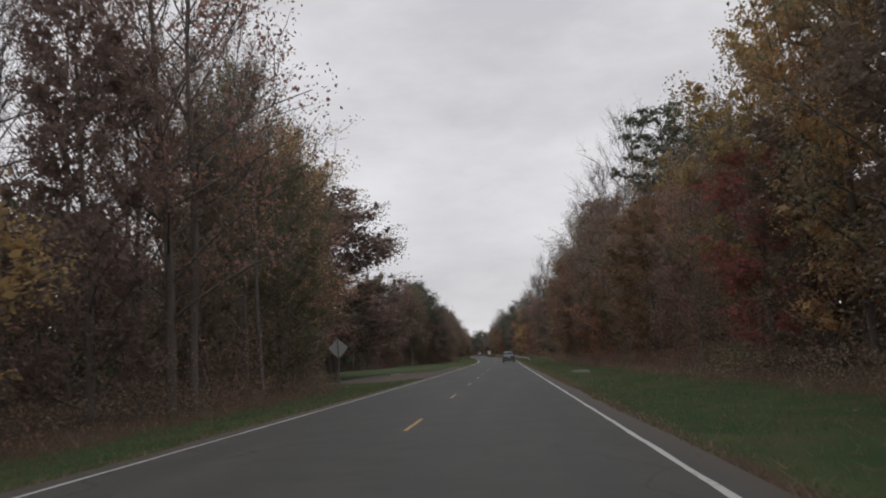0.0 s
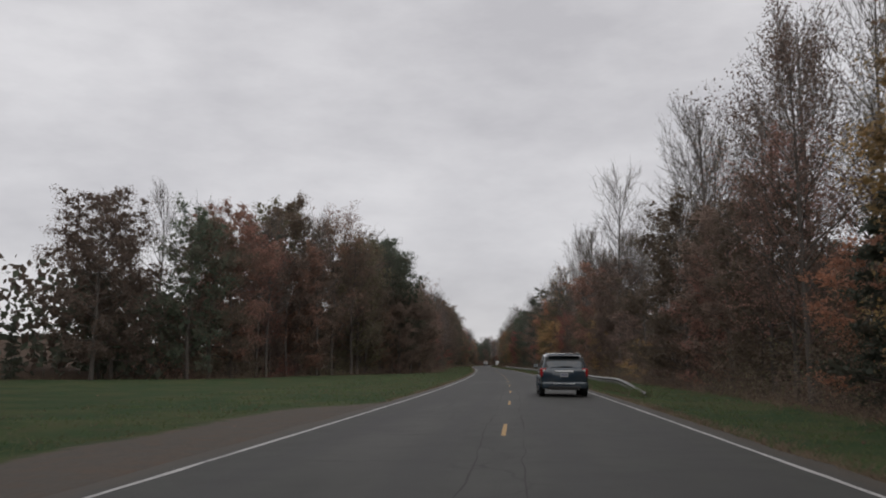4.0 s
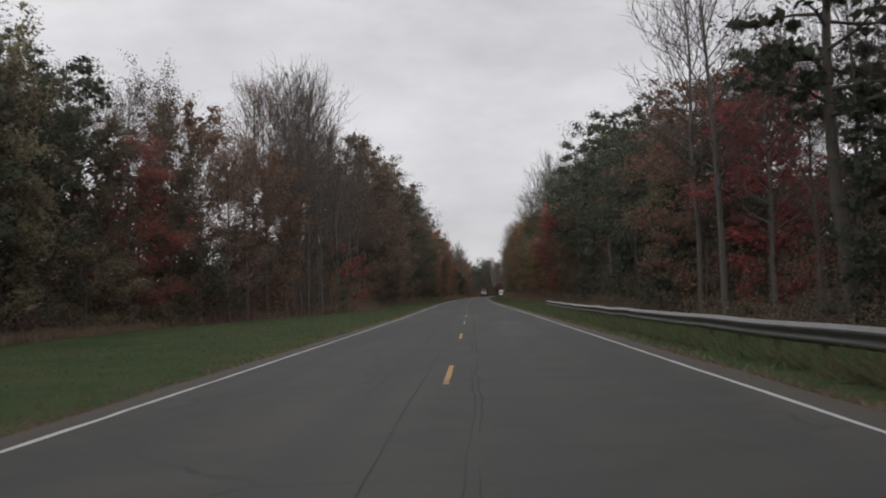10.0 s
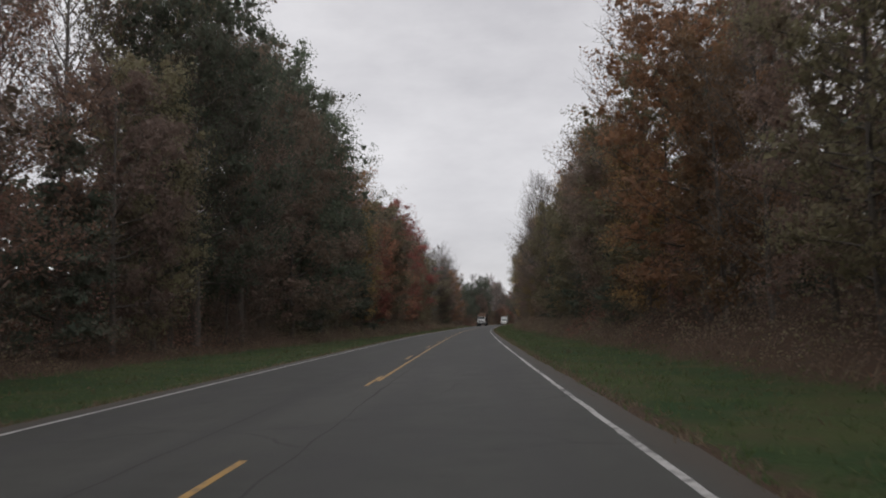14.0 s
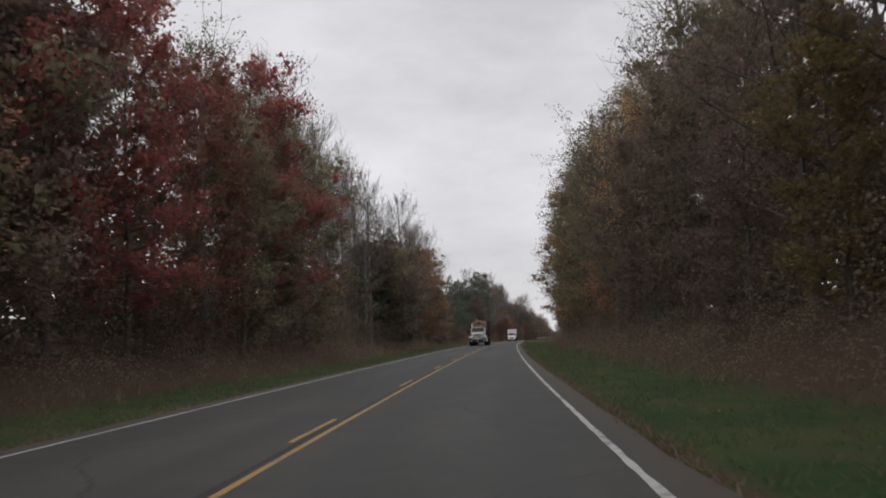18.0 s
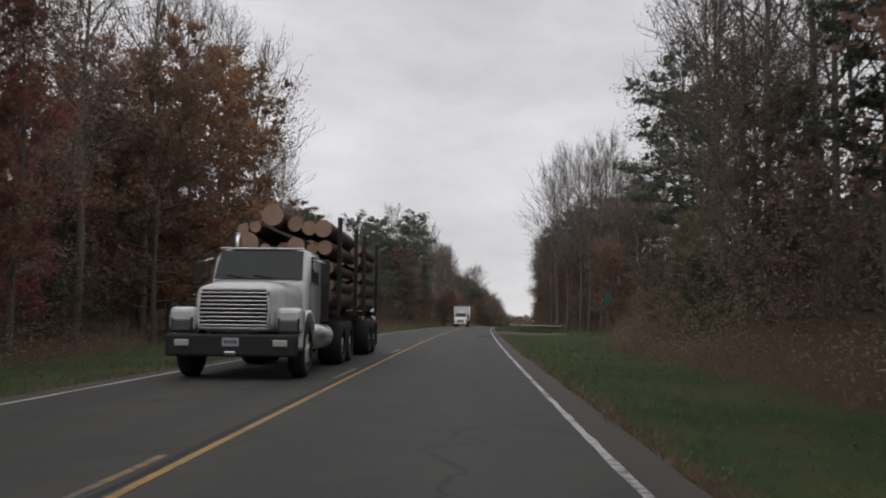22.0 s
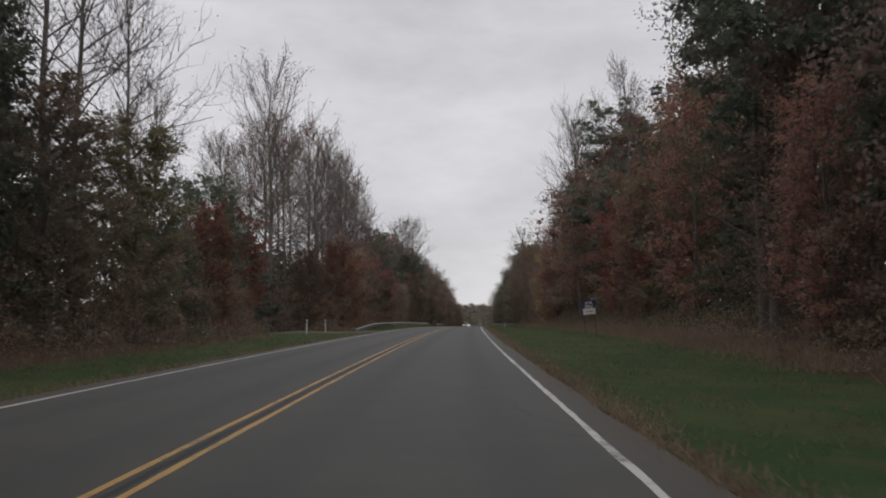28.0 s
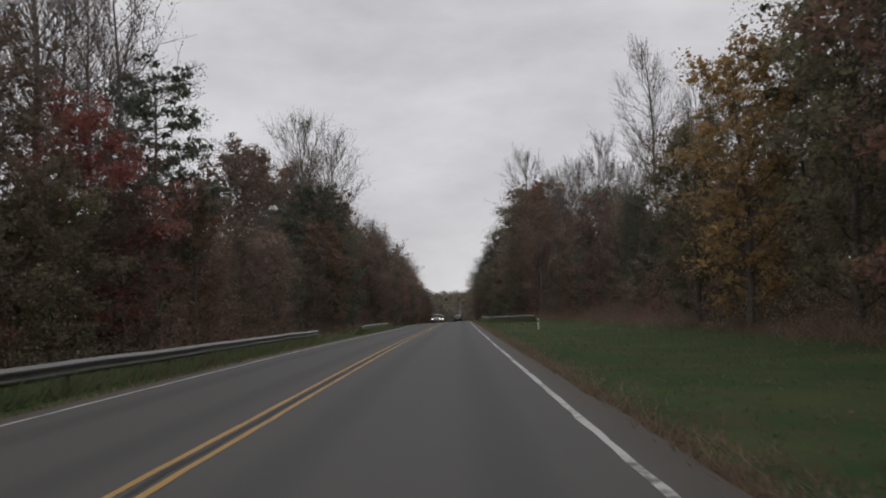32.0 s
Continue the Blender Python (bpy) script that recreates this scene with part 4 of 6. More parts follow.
def tube_mesh(name, pts, radius, sides=8, smooth=True):
    g = Growth(1)
    g.tube(pts, radius, radius, sides)
    n = len(g.v)
    return mesh_from(name, g.v, g.f + [tuple(range(sides))[::-1], tuple(range(n - sides, n))], (), smooth)


def loft(name, rings, smooth=True, caps=True):
    """A skin over closed rings of equal count."""
    k = len(rings[0])
    verts = [p for ring in rings for p in ring]
    faces = [(i * k + j, i * k + (j + 1) % k, (i + 1) * k + (j + 1) % k, (i + 1) * k + j) for i in range(len(rings) - 1) for j in range(k)]
    if caps:
        faces += [tuple(range(k))[::-1], tuple(range((len(rings) - 1) * k, len(rings) * k))]
    me = mesh_from(name, verts, faces, (), smooth)
    return me


POST = box("post", -0.045, 0.045, -0.06, 0.06, -0.3, 0.66, 0.015)
POST.materials.append(M_WOOD_POST)
# the beam's section: metres towards the road, height
W_BEAM = ((0.0, 0.393), (0.03, 0.412), (0.088, 0.455), (0.088, 0.483), (0.005, 0.531), (0.005, 0.559), (0.088, 0.607), (0.088, 0.635), (0.03, 0.678), (0.0, 0.697),
          (-0.012, 0.697), (0.015, 0.673), (0.072, 0.635), (0.072, 0.611), (-0.01, 0.564), (-0.01, 0.526), (0.072, 0.479), (0.072, 0.459), (0.015, 0.417), (-0.012, 0.393))


def guardrail(points, label, down=()):
    """A W-beam rail on posts along (s, o) points; ends named in down bend to the ground."""
    ss, oo = [a for a, b in points], [b for a, b in points]
    toward = -1 if oo[0] > 0 else 1
    rail = tagged(new("guardrail"), label, "guardrail")
    rail.location = place(ss[0], oo[0])

    def at(s):
        o = float(np.interp(s, ss, oo))
        drop = 0.0
        if "start" in down:
            drop = max(drop, 0.5 * max(0, 1 - (s - ss[0]) / 7) ** 1.5)
        if "end" in down:
            drop = max(drop, 0.5 * max(0, 1 - (ss[-1] - s) / 7) ** 1.5)
        base = 0.5 * (ground_z(s, o) + road_z(s) - 0.12)
        sag = 0.015 * noise.noise((s * 0.2, o, 0))
        return road_x(s) + o, s, base - drop + sag

    inverse = Matrix.Translation(-rail.location)
    n = max(1, round((ss[-1] - ss[0]) / 3.81))
    for i in range(n):
        a, b = ss[0] + (ss[-1] - ss[0]) * i / n, ss[0] + (ss[-1] - ss[0]) * (i + 1) / n
        rings = []
        for s in np.linspace(a - 0.12, b, 4):
            x, y, z = at(s)
            lap = 0.004 * (i % 2)
            rings.append([(x + toward * (d + 0.1 + lap), y, z + h) for d, h in W_BEAM])
        beam = part("beam", loft("beam", rings, False), M_STEEL, rail)
        beam.matrix_local = inverse
        for s in (a + 0.3, (a + b) / 2 + 0.3):
            x, y, z = at(s)
            p = part("post", POST, None, rail)
            p.matrix_local = inverse @ Matrix.Translation((x, y, min(z, ground_z(s, x - road_x(s)) + 0.05)))
    return rail


guardrail(((143, 5.9), (152, 5.35), (346, 5.35), (362, 5.9)), "long galvanised guardrail on short posts beside the road", ("start",))
guardrail(((720, 10.2), (724, 8.4), (729, 7.0), (735, 6.35), (742, 6.2), (768, 6.15), (780, 7.0)), "galvanised guardrail curving away at the gravel drive")
guardrail(((853, -7.0), (858, -6.2), (866, -5.3), (905, -5.25), (923, -5.3)), "galvanised guardrail beside the opposite lane", ("start",))
guardrail(((943, -5.3), (967, -5.4)), "galvanised guardrail far along the opposite lane")
guardrail(((968, 10.5), (974, 7.5), (980, 6.0), (1000, 5.6)), "galvanised guardrail curving away from the road")

M_POST_WHITE = plain("white_post_paint", (0.6, 0.59, 0.57), 0.6, 0, 0.15, 5.0)
M_BLACK = plain("black_rubber_or_plastic", (0.022, 0.022, 0.023), 0.7, 0, 0.2, 8.0)


def marker_post(s, o, tall=1.05, lean=0.0):
    ob = tagged(new("marker_post"), "slim white roadside marker post in the grass", "post", "marker posts")
    ob.matrix_basis = Matrix.Translation(place(s, o, -0.1)) @ Euler((lean, lean * 0.6, 0)).to_matrix().to_4x4()
    part("shaft", box("shaft", -0.055, 0.055, -0.045, 0.045, 0, tall + 0.1, 0.02), M_POST_WHITE, ob)
    part("band", box("band", -0.058, 0.058, -0.048, 0.048, tall - 0.12, tall - 0.02, 0.015), M_BLACK, ob, "dark reflector band")
    return ob


marker_post(847.3, -9.7, 1.05, 0.02)
marker_post(856.6, -9.9, 1.05, -0.03)
marker_post(931, 7.4, 0.7, 0.03)

# road sign seen from its back
M_SIGN_BACK = plain("bare_aluminium", (0.34, 0.34, 0.34), 0.5, 0.6, 0.12, 4.0)
sign = tagged(new("warning_sign"), "grey back of a diamond road sign on a steel post", "road sign")
sign.location = place(45.2, -7.0)
bm = bmesh.new()
bmesh.ops.create_cube(bm, size=1)
bmesh.ops.scale(bm, vec=(0.76, 0.008, 0.76), verts=bm.verts)
bmesh.ops.bevel(bm, geom=[e for e in bm.edges if abs(e.verts[0].co.y - e.verts[1].co.y) > 0.004], offset=0.05, segments=3, affect="EDGES")
bmesh.ops.rotate(bm, cent=(0, 0, 0), matrix=Matrix.Rotation(radians(45), 3, "Y"), verts=bm.verts)
plate = part("plate", bm_mesh("plate", bm), M_SIGN_BACK, sign)
plate.location = (0, 0.05, 2.4)
part("post", box("post", -0.035, 0.035, -0.02, 0.02, -0.3, 2.85, 0.008), M_STEEL, sign)
for z in (2.15, 2.65):
    part("bolt", tube_mesh("bolt", ((0, -0.045, z), (0, 0.045, z)), 0.018, 6), M_STEEL, sign)

# land sale board
M_BOARD_BLUE = plain("violet_blue_board", (0.045, 0.04, 0.12), 0.5, 0, 0.15, 5.0)
M_BOARD_WHITE = plain("white_board", (0.62, 0.6, 0.57), 0.5, 0, 0.1, 5.0)
board = tagged(new("sale_sign"), "leaning sale board, violet above and white below", "sign")
board.matrix_basis = Matrix.Translation(place(838, 10.6)) @ Euler((0, radians(-5), radians(6))).to_matrix().to_4x4()
lift = road_z(838) - ground_z(838, 10.6) - 0.47
part("panel", box("panel", -0.45, 0.45, -0.012, 0.012, lift + 1.6, lift + 2.53, 0.008), M_BOARD_BLUE, board)
part("notice", box("notice", -0.43, 0.43, -0.02, -0.013, lift + 1.61, lift + 2.02, 0.004), M_BOARD_WHITE, board, "white lower sheet")
for x in (-0.37, 0.37):
    part("stake", box("stake", x - 0.025, x + 0.025, 0.014, 0.06, -0.3, lift + 2.5, 0.006), M_WOOD_POST, board)
for word, z in (("FOR", 2.28), ("SALE", 2.06)):
    curve = bpy.data.curves.new("lettering", "FONT")
    curve.body, curve.size, curve.align_x, curve.extrude, curve.offset = word, 0.25, "CENTER", 0.002, 0.008
    curve.materials.append(M_BOARD_WHITE)
    text = new("lettering", curve)
    text.parent = board
    text.matrix_local = Matrix.Translation((0, -0.017, lift + z)) @ Euler((radians(90), 0, 0)).to_matrix().to_4x4()
for x in (-0.15, 0.02, 0.17):
    part("print_bar", box("print_bar", x - 0.06, x + 0.05, -0.024, -0.0205, lift + 1.78, lift + 1.82, 0), M_BOARD_BLUE, board)

# concrete ends of drain pipes in the verge
M_CONCRETE = plain("weathered_concrete", (0.34, 0.33, 0.31), 0.9, 0, 0.2, 5.0, 0.3)
for s, o, turn in ((85.5, -9.2, 4), (55.4, 6.4, -10)):
    ob = tagged(new("drain_headwall"), "low pale concrete drain headwall in the verge", "drain")
    ob.matrix_basis = Matrix.Translation(place(s, o)) @ Euler((0, 0, radians(turn))).to_matrix().to_4x4()
    part("slab", box("slab", -0.55, 0.55, -0.28, 0.28, -0.2, 0.10, 0.03), M_CONCRETE, ob)
    part("lip", box("lip", -0.5, 0.5, -0.3, -0.16, 0.095, 0.17, 0.02), M_CONCRETE, ob)

# sign-blue glint among the trees beside the drive
M_TEAL = plain("faded_teal_board", (0.025, 0.11, 0.105), 0.6, 0, 0.2, 5.0)
ob = tagged(new("board_on_tree"), "faded teal board fixed among the trees", "sign")
ob.location = place(713, 13.1)
part("panel", box("panel", -0.24, 0.24, -0.015, 0.015, 2.45, 3.5, 0.01), M_TEAL, ob)
part("stake", box("stake", -0.04, 0.04, 0.016, 0.08, -0.3, 3.45, 0.01), M_WOOD_POST, ob)


# grass, dry fringe and fallen leaves
def blades(name, label, seed, count, spans, where, tall, wide, mat, tuft=3):
    """Tufts of leaning blades, thrown over the spans of the verge."""
    r = np.random.RandomState(seed)
    v, f = [], []
    while len(f) < count:
        side, s0, s1 = spans[r.randint(len(spans))]
        s = r.uniform(s0, s1)
        o = side * where(r, s, side)
        if abs(o) < 3.95 or driveway(s, o) > 0.35:
            continue
        x0, y0, z = road_x(s) + o, s, ground_z(s, o) - 0.01
        for k in range(tuft):
            x, y = x0 + r.normal(0, 0.05), y0 + r.normal(0, 0.05)
            t = r.uniform(0, 6.28)
            h = tall * r.uniform(0.5, 1.4)
            dx, dy = wide * math.cos(t), wide * math.sin(t)
            lx, ly = r.normal(0, 0.7 * h, 2)
            n = len(v)
            v += [(x - dx, y - dy, z), (x + dx, y + dy, z), (x + lx, y + ly, z + h)]
            f.append((n, n + 1, n + 2))
    tagged(new(name, mesh_from(name, v, f, (mat,))), label, "grass", kind="stuff")


def verge(r, s, side):
    edge = (WOODS_LEFT if side < 0 else WOODS_RIGHT)(s)
    return 4.05 + (min(edge, 14) - 4.05) * r.uniform() ** 1.3


def thatch(r, s, side):
    """Where dry grass gathers: uneven patches of the verge."""
    edge = (WOODS_LEFT if side < 0 else WOODS_RIGHT)(s)
    a = 4.3 + (min(edge, 13) - 4.3) * r.uniform()
    return a if noise.noise((s * 0.12, a * 0.5, side * 3.0)) > 0.05 else edge - 0.3 + r.normal(0, 0.5)


def under_rail(r, s, side):
    return float(np.interp(s, (143, 152, 346, 362, 720, 724, 729, 735, 742, 768, 780, 853, 858, 866, 967, 968, 974, 980, 1000), (5.9, 5.35, 5.35, 5.9, 10.2, 8.4, 7.0, 6.35, 6.2, 6.15, 7.0, 7.0, 6.2, 5.3, 5.4, 10.5, 7.5, 6.0, 5.6))) - 0.12 + r.normal(0, 0.17)


SIDES = ((-1, 0, 980), (1, 0, 980))
RAILS = ((1, 143, 362), (1, 143, 362), (1, 143, 362), (1, 722, 778), (1, 722, 778), (-1, 858, 923), (-1, 943, 967), (1, 968, 1000))
blades("grass", "mown green roadside grass", 201, 240000, SIDES, verge, 0.10, 0.016, M_GRASS)
blades("dry_grass", "brown dry grass along the asphalt edge", 203, 42000, SIDES, lambda r, s, side: 4.0 + abs(r.normal(0, 0.17)), 0.10, 0.014, M_STRAW)
blades("dry_grass", "pale brown mat of dry grass along the asphalt edge", 209, 36000, ((1, 776, 940), (1, 776, 940), (1, 30, 140), (-1, 690, 860)), lambda r, s, side: 4.0 + abs(r.normal(0, 0.3)), 0.09, 0.014, M_STRAW)
blades("dry_grass", "straw-brown dry grass in patches on the verge", 204, 30000, SIDES, thatch, 0.13, 0.014, M_STRAW)
blades("weeds", "tall brown weeds before the woods", 205, 42000, SIDES + ((-1, 295, 350), (1, 800, 900)),
       lambda r, s, side: (WOODS_LEFT if side < 0 else WOODS_RIGHT)(s) - 0.4 + r.normal(0, 0.6), 0.45, 0.015, M_STRAW)
blades("rail_grass", "unmown yellowed grass under the guardrails", 206, 24000, RAILS, under_rail, 0.30, 0.018, M_STRAW)
blades("rail_grass", "unmown green grass under the guardrails", 208, 62000, RAILS, under_rail, 0.42, 0.02, M_GRASS)
r = np.random.RandomState(207)
spots = []
for i in range(1800):
    side = r.choice((-1, 1))
    s = r.uniform(0, 980)
    edge = (WOODS_LEFT if side < 0 else WOODS_RIGHT)(s)
    o = side * (4.1 + (edge - 3.5) * r.uniform() ** 0.6)
    spots.append((road_x(s) + o, s, ground_z(s, o) + 0.03))
g = Growth(11)
v = g.blades(np.array(spots), 0.035, 0.7, -0.8)
tagged(new("fallen_leaves", mesh_from("fallen_leaves", v.tolist(), [(4 * i, 4 * i + 1, 4 * i + 2, 4 * i + 3) for i in range(len(v) // 4)], (M_RUST,))),
       "rust-brown fallen leaves scattered over the verge", "leaves", kind="stuff")

# ---- vehicles, as they stand on the road ----
def car_paint(name, color, rough=0.32):
    m, n, l, p = material(name)
    dirt = noisy(n, l, 2.2, 5)
    c = mixed(n, l, ramped(n, l, dirt, 0.5, 0.85), color, tuple(0.6 * x + 0.4 * y for x, y in zip(color, (0.12, 0.11, 0.1))))
    l.new(c, p.inputs["Base Color"])
    p.inputs["Roughness"].default_value = rough
    p.inputs["Coat Weight"].default_value = 0.9
    p.inputs["Coat Roughness"].default_value = 0.06
    return m


M_NAVY = car_paint("dark_blue_paint", (0.022, 0.038, 0.056), 0.22)
M_TAUPE = car_paint("grey_beige_paint", (0.2, 0.185, 0.155), 0.25)
M_TRUCK_WHITE = car_paint("white_truck_paint", (0.72, 0.73, 0.74), 0.3)
M_SILVER = car_paint("silver_paint", (0.3, 0.3, 0.31))
M_CHROME = plain("chrome", (0.75, 0.75, 0.76), 0.28, 1.0, 0.05)
M_MIRROR = plain("tinted_mirror", (0.16, 0.17, 0.18), 0.08, 1.0, 0.05)
M_TYRE = plain("tyre_rubber", (0.024, 0.024, 0.025), 0.85, 0, 0.2, 9.0, 0.2)
M_ALLOY = plain("alloy_wheel", (0.4, 0.4, 0.41), 0.3, 0.8, 0.1)
M_GLASS, n, l, p = material("tinted_window_glass")
p.inputs["Base Color"].default_value = (0.02, 0.024, 0.026, 1)
p.inputs["Roughness"].default_value, p.inputs["Specular IOR Level"].default_value = 0.04, 0.3
M_RED_LENS = plain("red_lens", (0.32, 0.015, 0.018), 0.18, 0, 0.1)
M_CLEAR_LENS = plain("clear_lens", (0.5, 0.49, 0.46), 0.15, 0, 0.1)
M_SMOKED = plain("dull_lamp_glass", (0.13, 0.125, 0.12), 0.2, 0, 0.2)
M_LAMP_ON, n, l, p = material("lit_headlamp")
p.inputs["Emission Color"].default_value, p.inputs["Emission Strength"].default_value = (1.0, 0.9, 0.72, 1), 2.2
M_PLATE = plain("number_plate", (0.42, 0.43, 0.46), 0.5, 0, 0.08)
M_PLATE_INK = plain("plate_ink", (0.06, 0.07, 0.16), 0.5, 0, 0.08)
M_LOG_BARK = bark_material("log_bark", (0.055, 0.036, 0.03), (0.12, 0.08, 0.065))
M_LOG_END = plain("sawn_log_end", (0.36, 0.235, 0.175), 0.85, 0, 0.35, 5.0, 0.2)
M_FRAME = plain("grimy_chassis_steel", (0.045, 0.042, 0.04), 0.75, 0.2, 0.25, 5.0)


def hull(y, z0, z1, half, power=4.0, count=20):
    """A rounded cross-section of a body at y."""
    ring = []
    for k in range(count):
        t = 2 * math.pi * (k + 0.5) / count
        c, s = math.cos(t), math.sin(t)
        ring.append((half * math.copysign(abs(c) ** (2 / power), c), y, (z0 + z1) / 2 + (z1 - z0) / 2 * math.copysign(abs(s) ** (2 / power), s)))
    return ring


def cabin_ring(y, base, top, wide, narrow):
    """A glasshouse section: sides lean in, roof softly rounded."""
    h = top - base
    side = [(wide, base), (wide - 0.01, base + 0.12 * h), (narrow + (wide - narrow) * 0.25, base + 0.75 * h), (narrow, base + 0.9 * h), (narrow * 0.85, base + 0.985 * h), (narrow * 0.4, top)]
    pts = side + [(-x, z) for x, z in side[::-1]]
    return [(x, y, z) for x, z in pts]


def slab(name, corners, thick, axis=(1, 0, 0)):
    """A thin plate through four corners."""
    a = Vector(axis).normalized() * thick
    v = [tuple(Vector(c)) for c in corners] + [tuple(Vector(c) + a) for c in corners]
    return mesh_from(name, v, [(0, 1, 2, 3), (7, 6, 5, 4), (0, 4, 5, 1), (1, 5, 6, 2), (2, 6, 7, 3), (3, 7, 4, 0)])


def disc_wheel(parent, x, y, radius, width, rim_mat, spokes=5, dual=False):
    """Tyre, rim and hub on the axle at (x, y); x beyond zero faces outwards."""
    out = 1 if x > 0 else -1
    prof = [(0.62, -0.5), (0.9, -0.5), (0.985, -0.38), (1.0, -0.15), (1.0, 0.15), (0.985, 0.38), (0.9, 0.5), (0.62, 0.5)]
    rings = []
    for k in range(28):
        t = 2 * math.pi * k / 28
        rings.append([(x + w * width, y + r * radius * math.cos(t), radius + r * radius * math.sin(t)) for r, w in prof])
    rings.append(rings[0])
    tyre = part("wheel", loft("tyre", rings, True, False), M_TYRE, parent, "black rubber tyre on its rim")
    bm = bmesh.new()
    bmesh.ops.create_cone(bm, cap_ends=True, segments=28, radius1=0.63 * radius, radius2=0.55 * radius, depth=width * 0.5)
    bmesh.ops.rotate(bm, cent=(0, 0, 0), matrix=Matrix.Rotation(radians(90 * out), 3, "Y"), verts=bm.verts)
    bmesh.ops.translate(bm, vec=(x + out * width * 0.08, y, radius), verts=bm.verts)
    part("rim", bm_mesh("rim", bm), M_BLACK, tyre)
    for k in range(spokes):
        t = 2 * math.pi * k / spokes + 0.3
        m = box("spoke", -0.02, 0.02, -0.045, 0.045, 0.03, 0.6 * radius, 0.012)
        m.transform(Matrix.Translation((x + out * width * 0.36, y, radius)) @ Matrix.Rotation(t, 4, "X"))
        part("spoke", m, rim_mat, tyre)
    bm = bmesh.new()
    bmesh.ops.create_cone(bm, cap_ends=True, segments=16, radius1=0.2 * radius, radius2=0.15 * radius, depth=0.06)
    bmesh.ops.rotate(bm, cent=(0, 0, 0), matrix=Matrix.Rotation(radians(90 * out), 3, "Y"), verts=bm.verts)
    bmesh.ops.translate(bm, vec=(x + out * width * 0.4, y, radius), verts=bm.verts)
    part("hub", bm_mesh("hub", bm), rim_mat, tyre)
    return tyre


def arch(parent, x, y, radius, mat):
    """Flat black disc as the wheel well's shade, with a raised lip round it."""
    out = 1 if x > 0 else -1
    bm = bmesh.new()
    bmesh.ops.create_circle(bm, cap_ends=True, segments=28, radius=radius)
    bmesh.ops.rotate(bm, cent=(0, 0, 0), matrix=Matrix.Rotation(radians(90), 3, "Y"), verts=bm.verts)
    bmesh.ops.translate(bm, vec=(x + out * 0.004, y, radius * 0.86), verts=bm.verts)
    part("wheel_well", bm_mesh("wheel_well", bm), M_BLACK, parent)
    pts = [(x + out * 0.008, y + radius * 1.03 * math.cos(t), radius * 0.86 + radius * 1.03 * math.sin(t)) for t in np.linspace(-0.25, math.pi + 0.25, 15)]
    part("arch_lip", tube_mesh("arch_lip", pts, 0.032, 6), mat, parent)


def plate_with_bars(parent, y, z, face):
    p = part("number_plate", box("number_plate", -0.15, 0.15, min(y, y + face * 0.012), max(y, y + face * 0.012), z - 0.075, z + 0.075, 0.005), M_PLATE, parent, "pale number plate")
    for x in (-0.09, -0.03, 0.03, 0.09):
        y2 = y + face * 0.016
        part("bar", box("bar", x - 0.02, x + 0.02, min(y + face * 0.0125, y2), max(y + face * 0.0125, y2), z - 0.03, z + 0.03, 0), M_PLATE_INK, p)


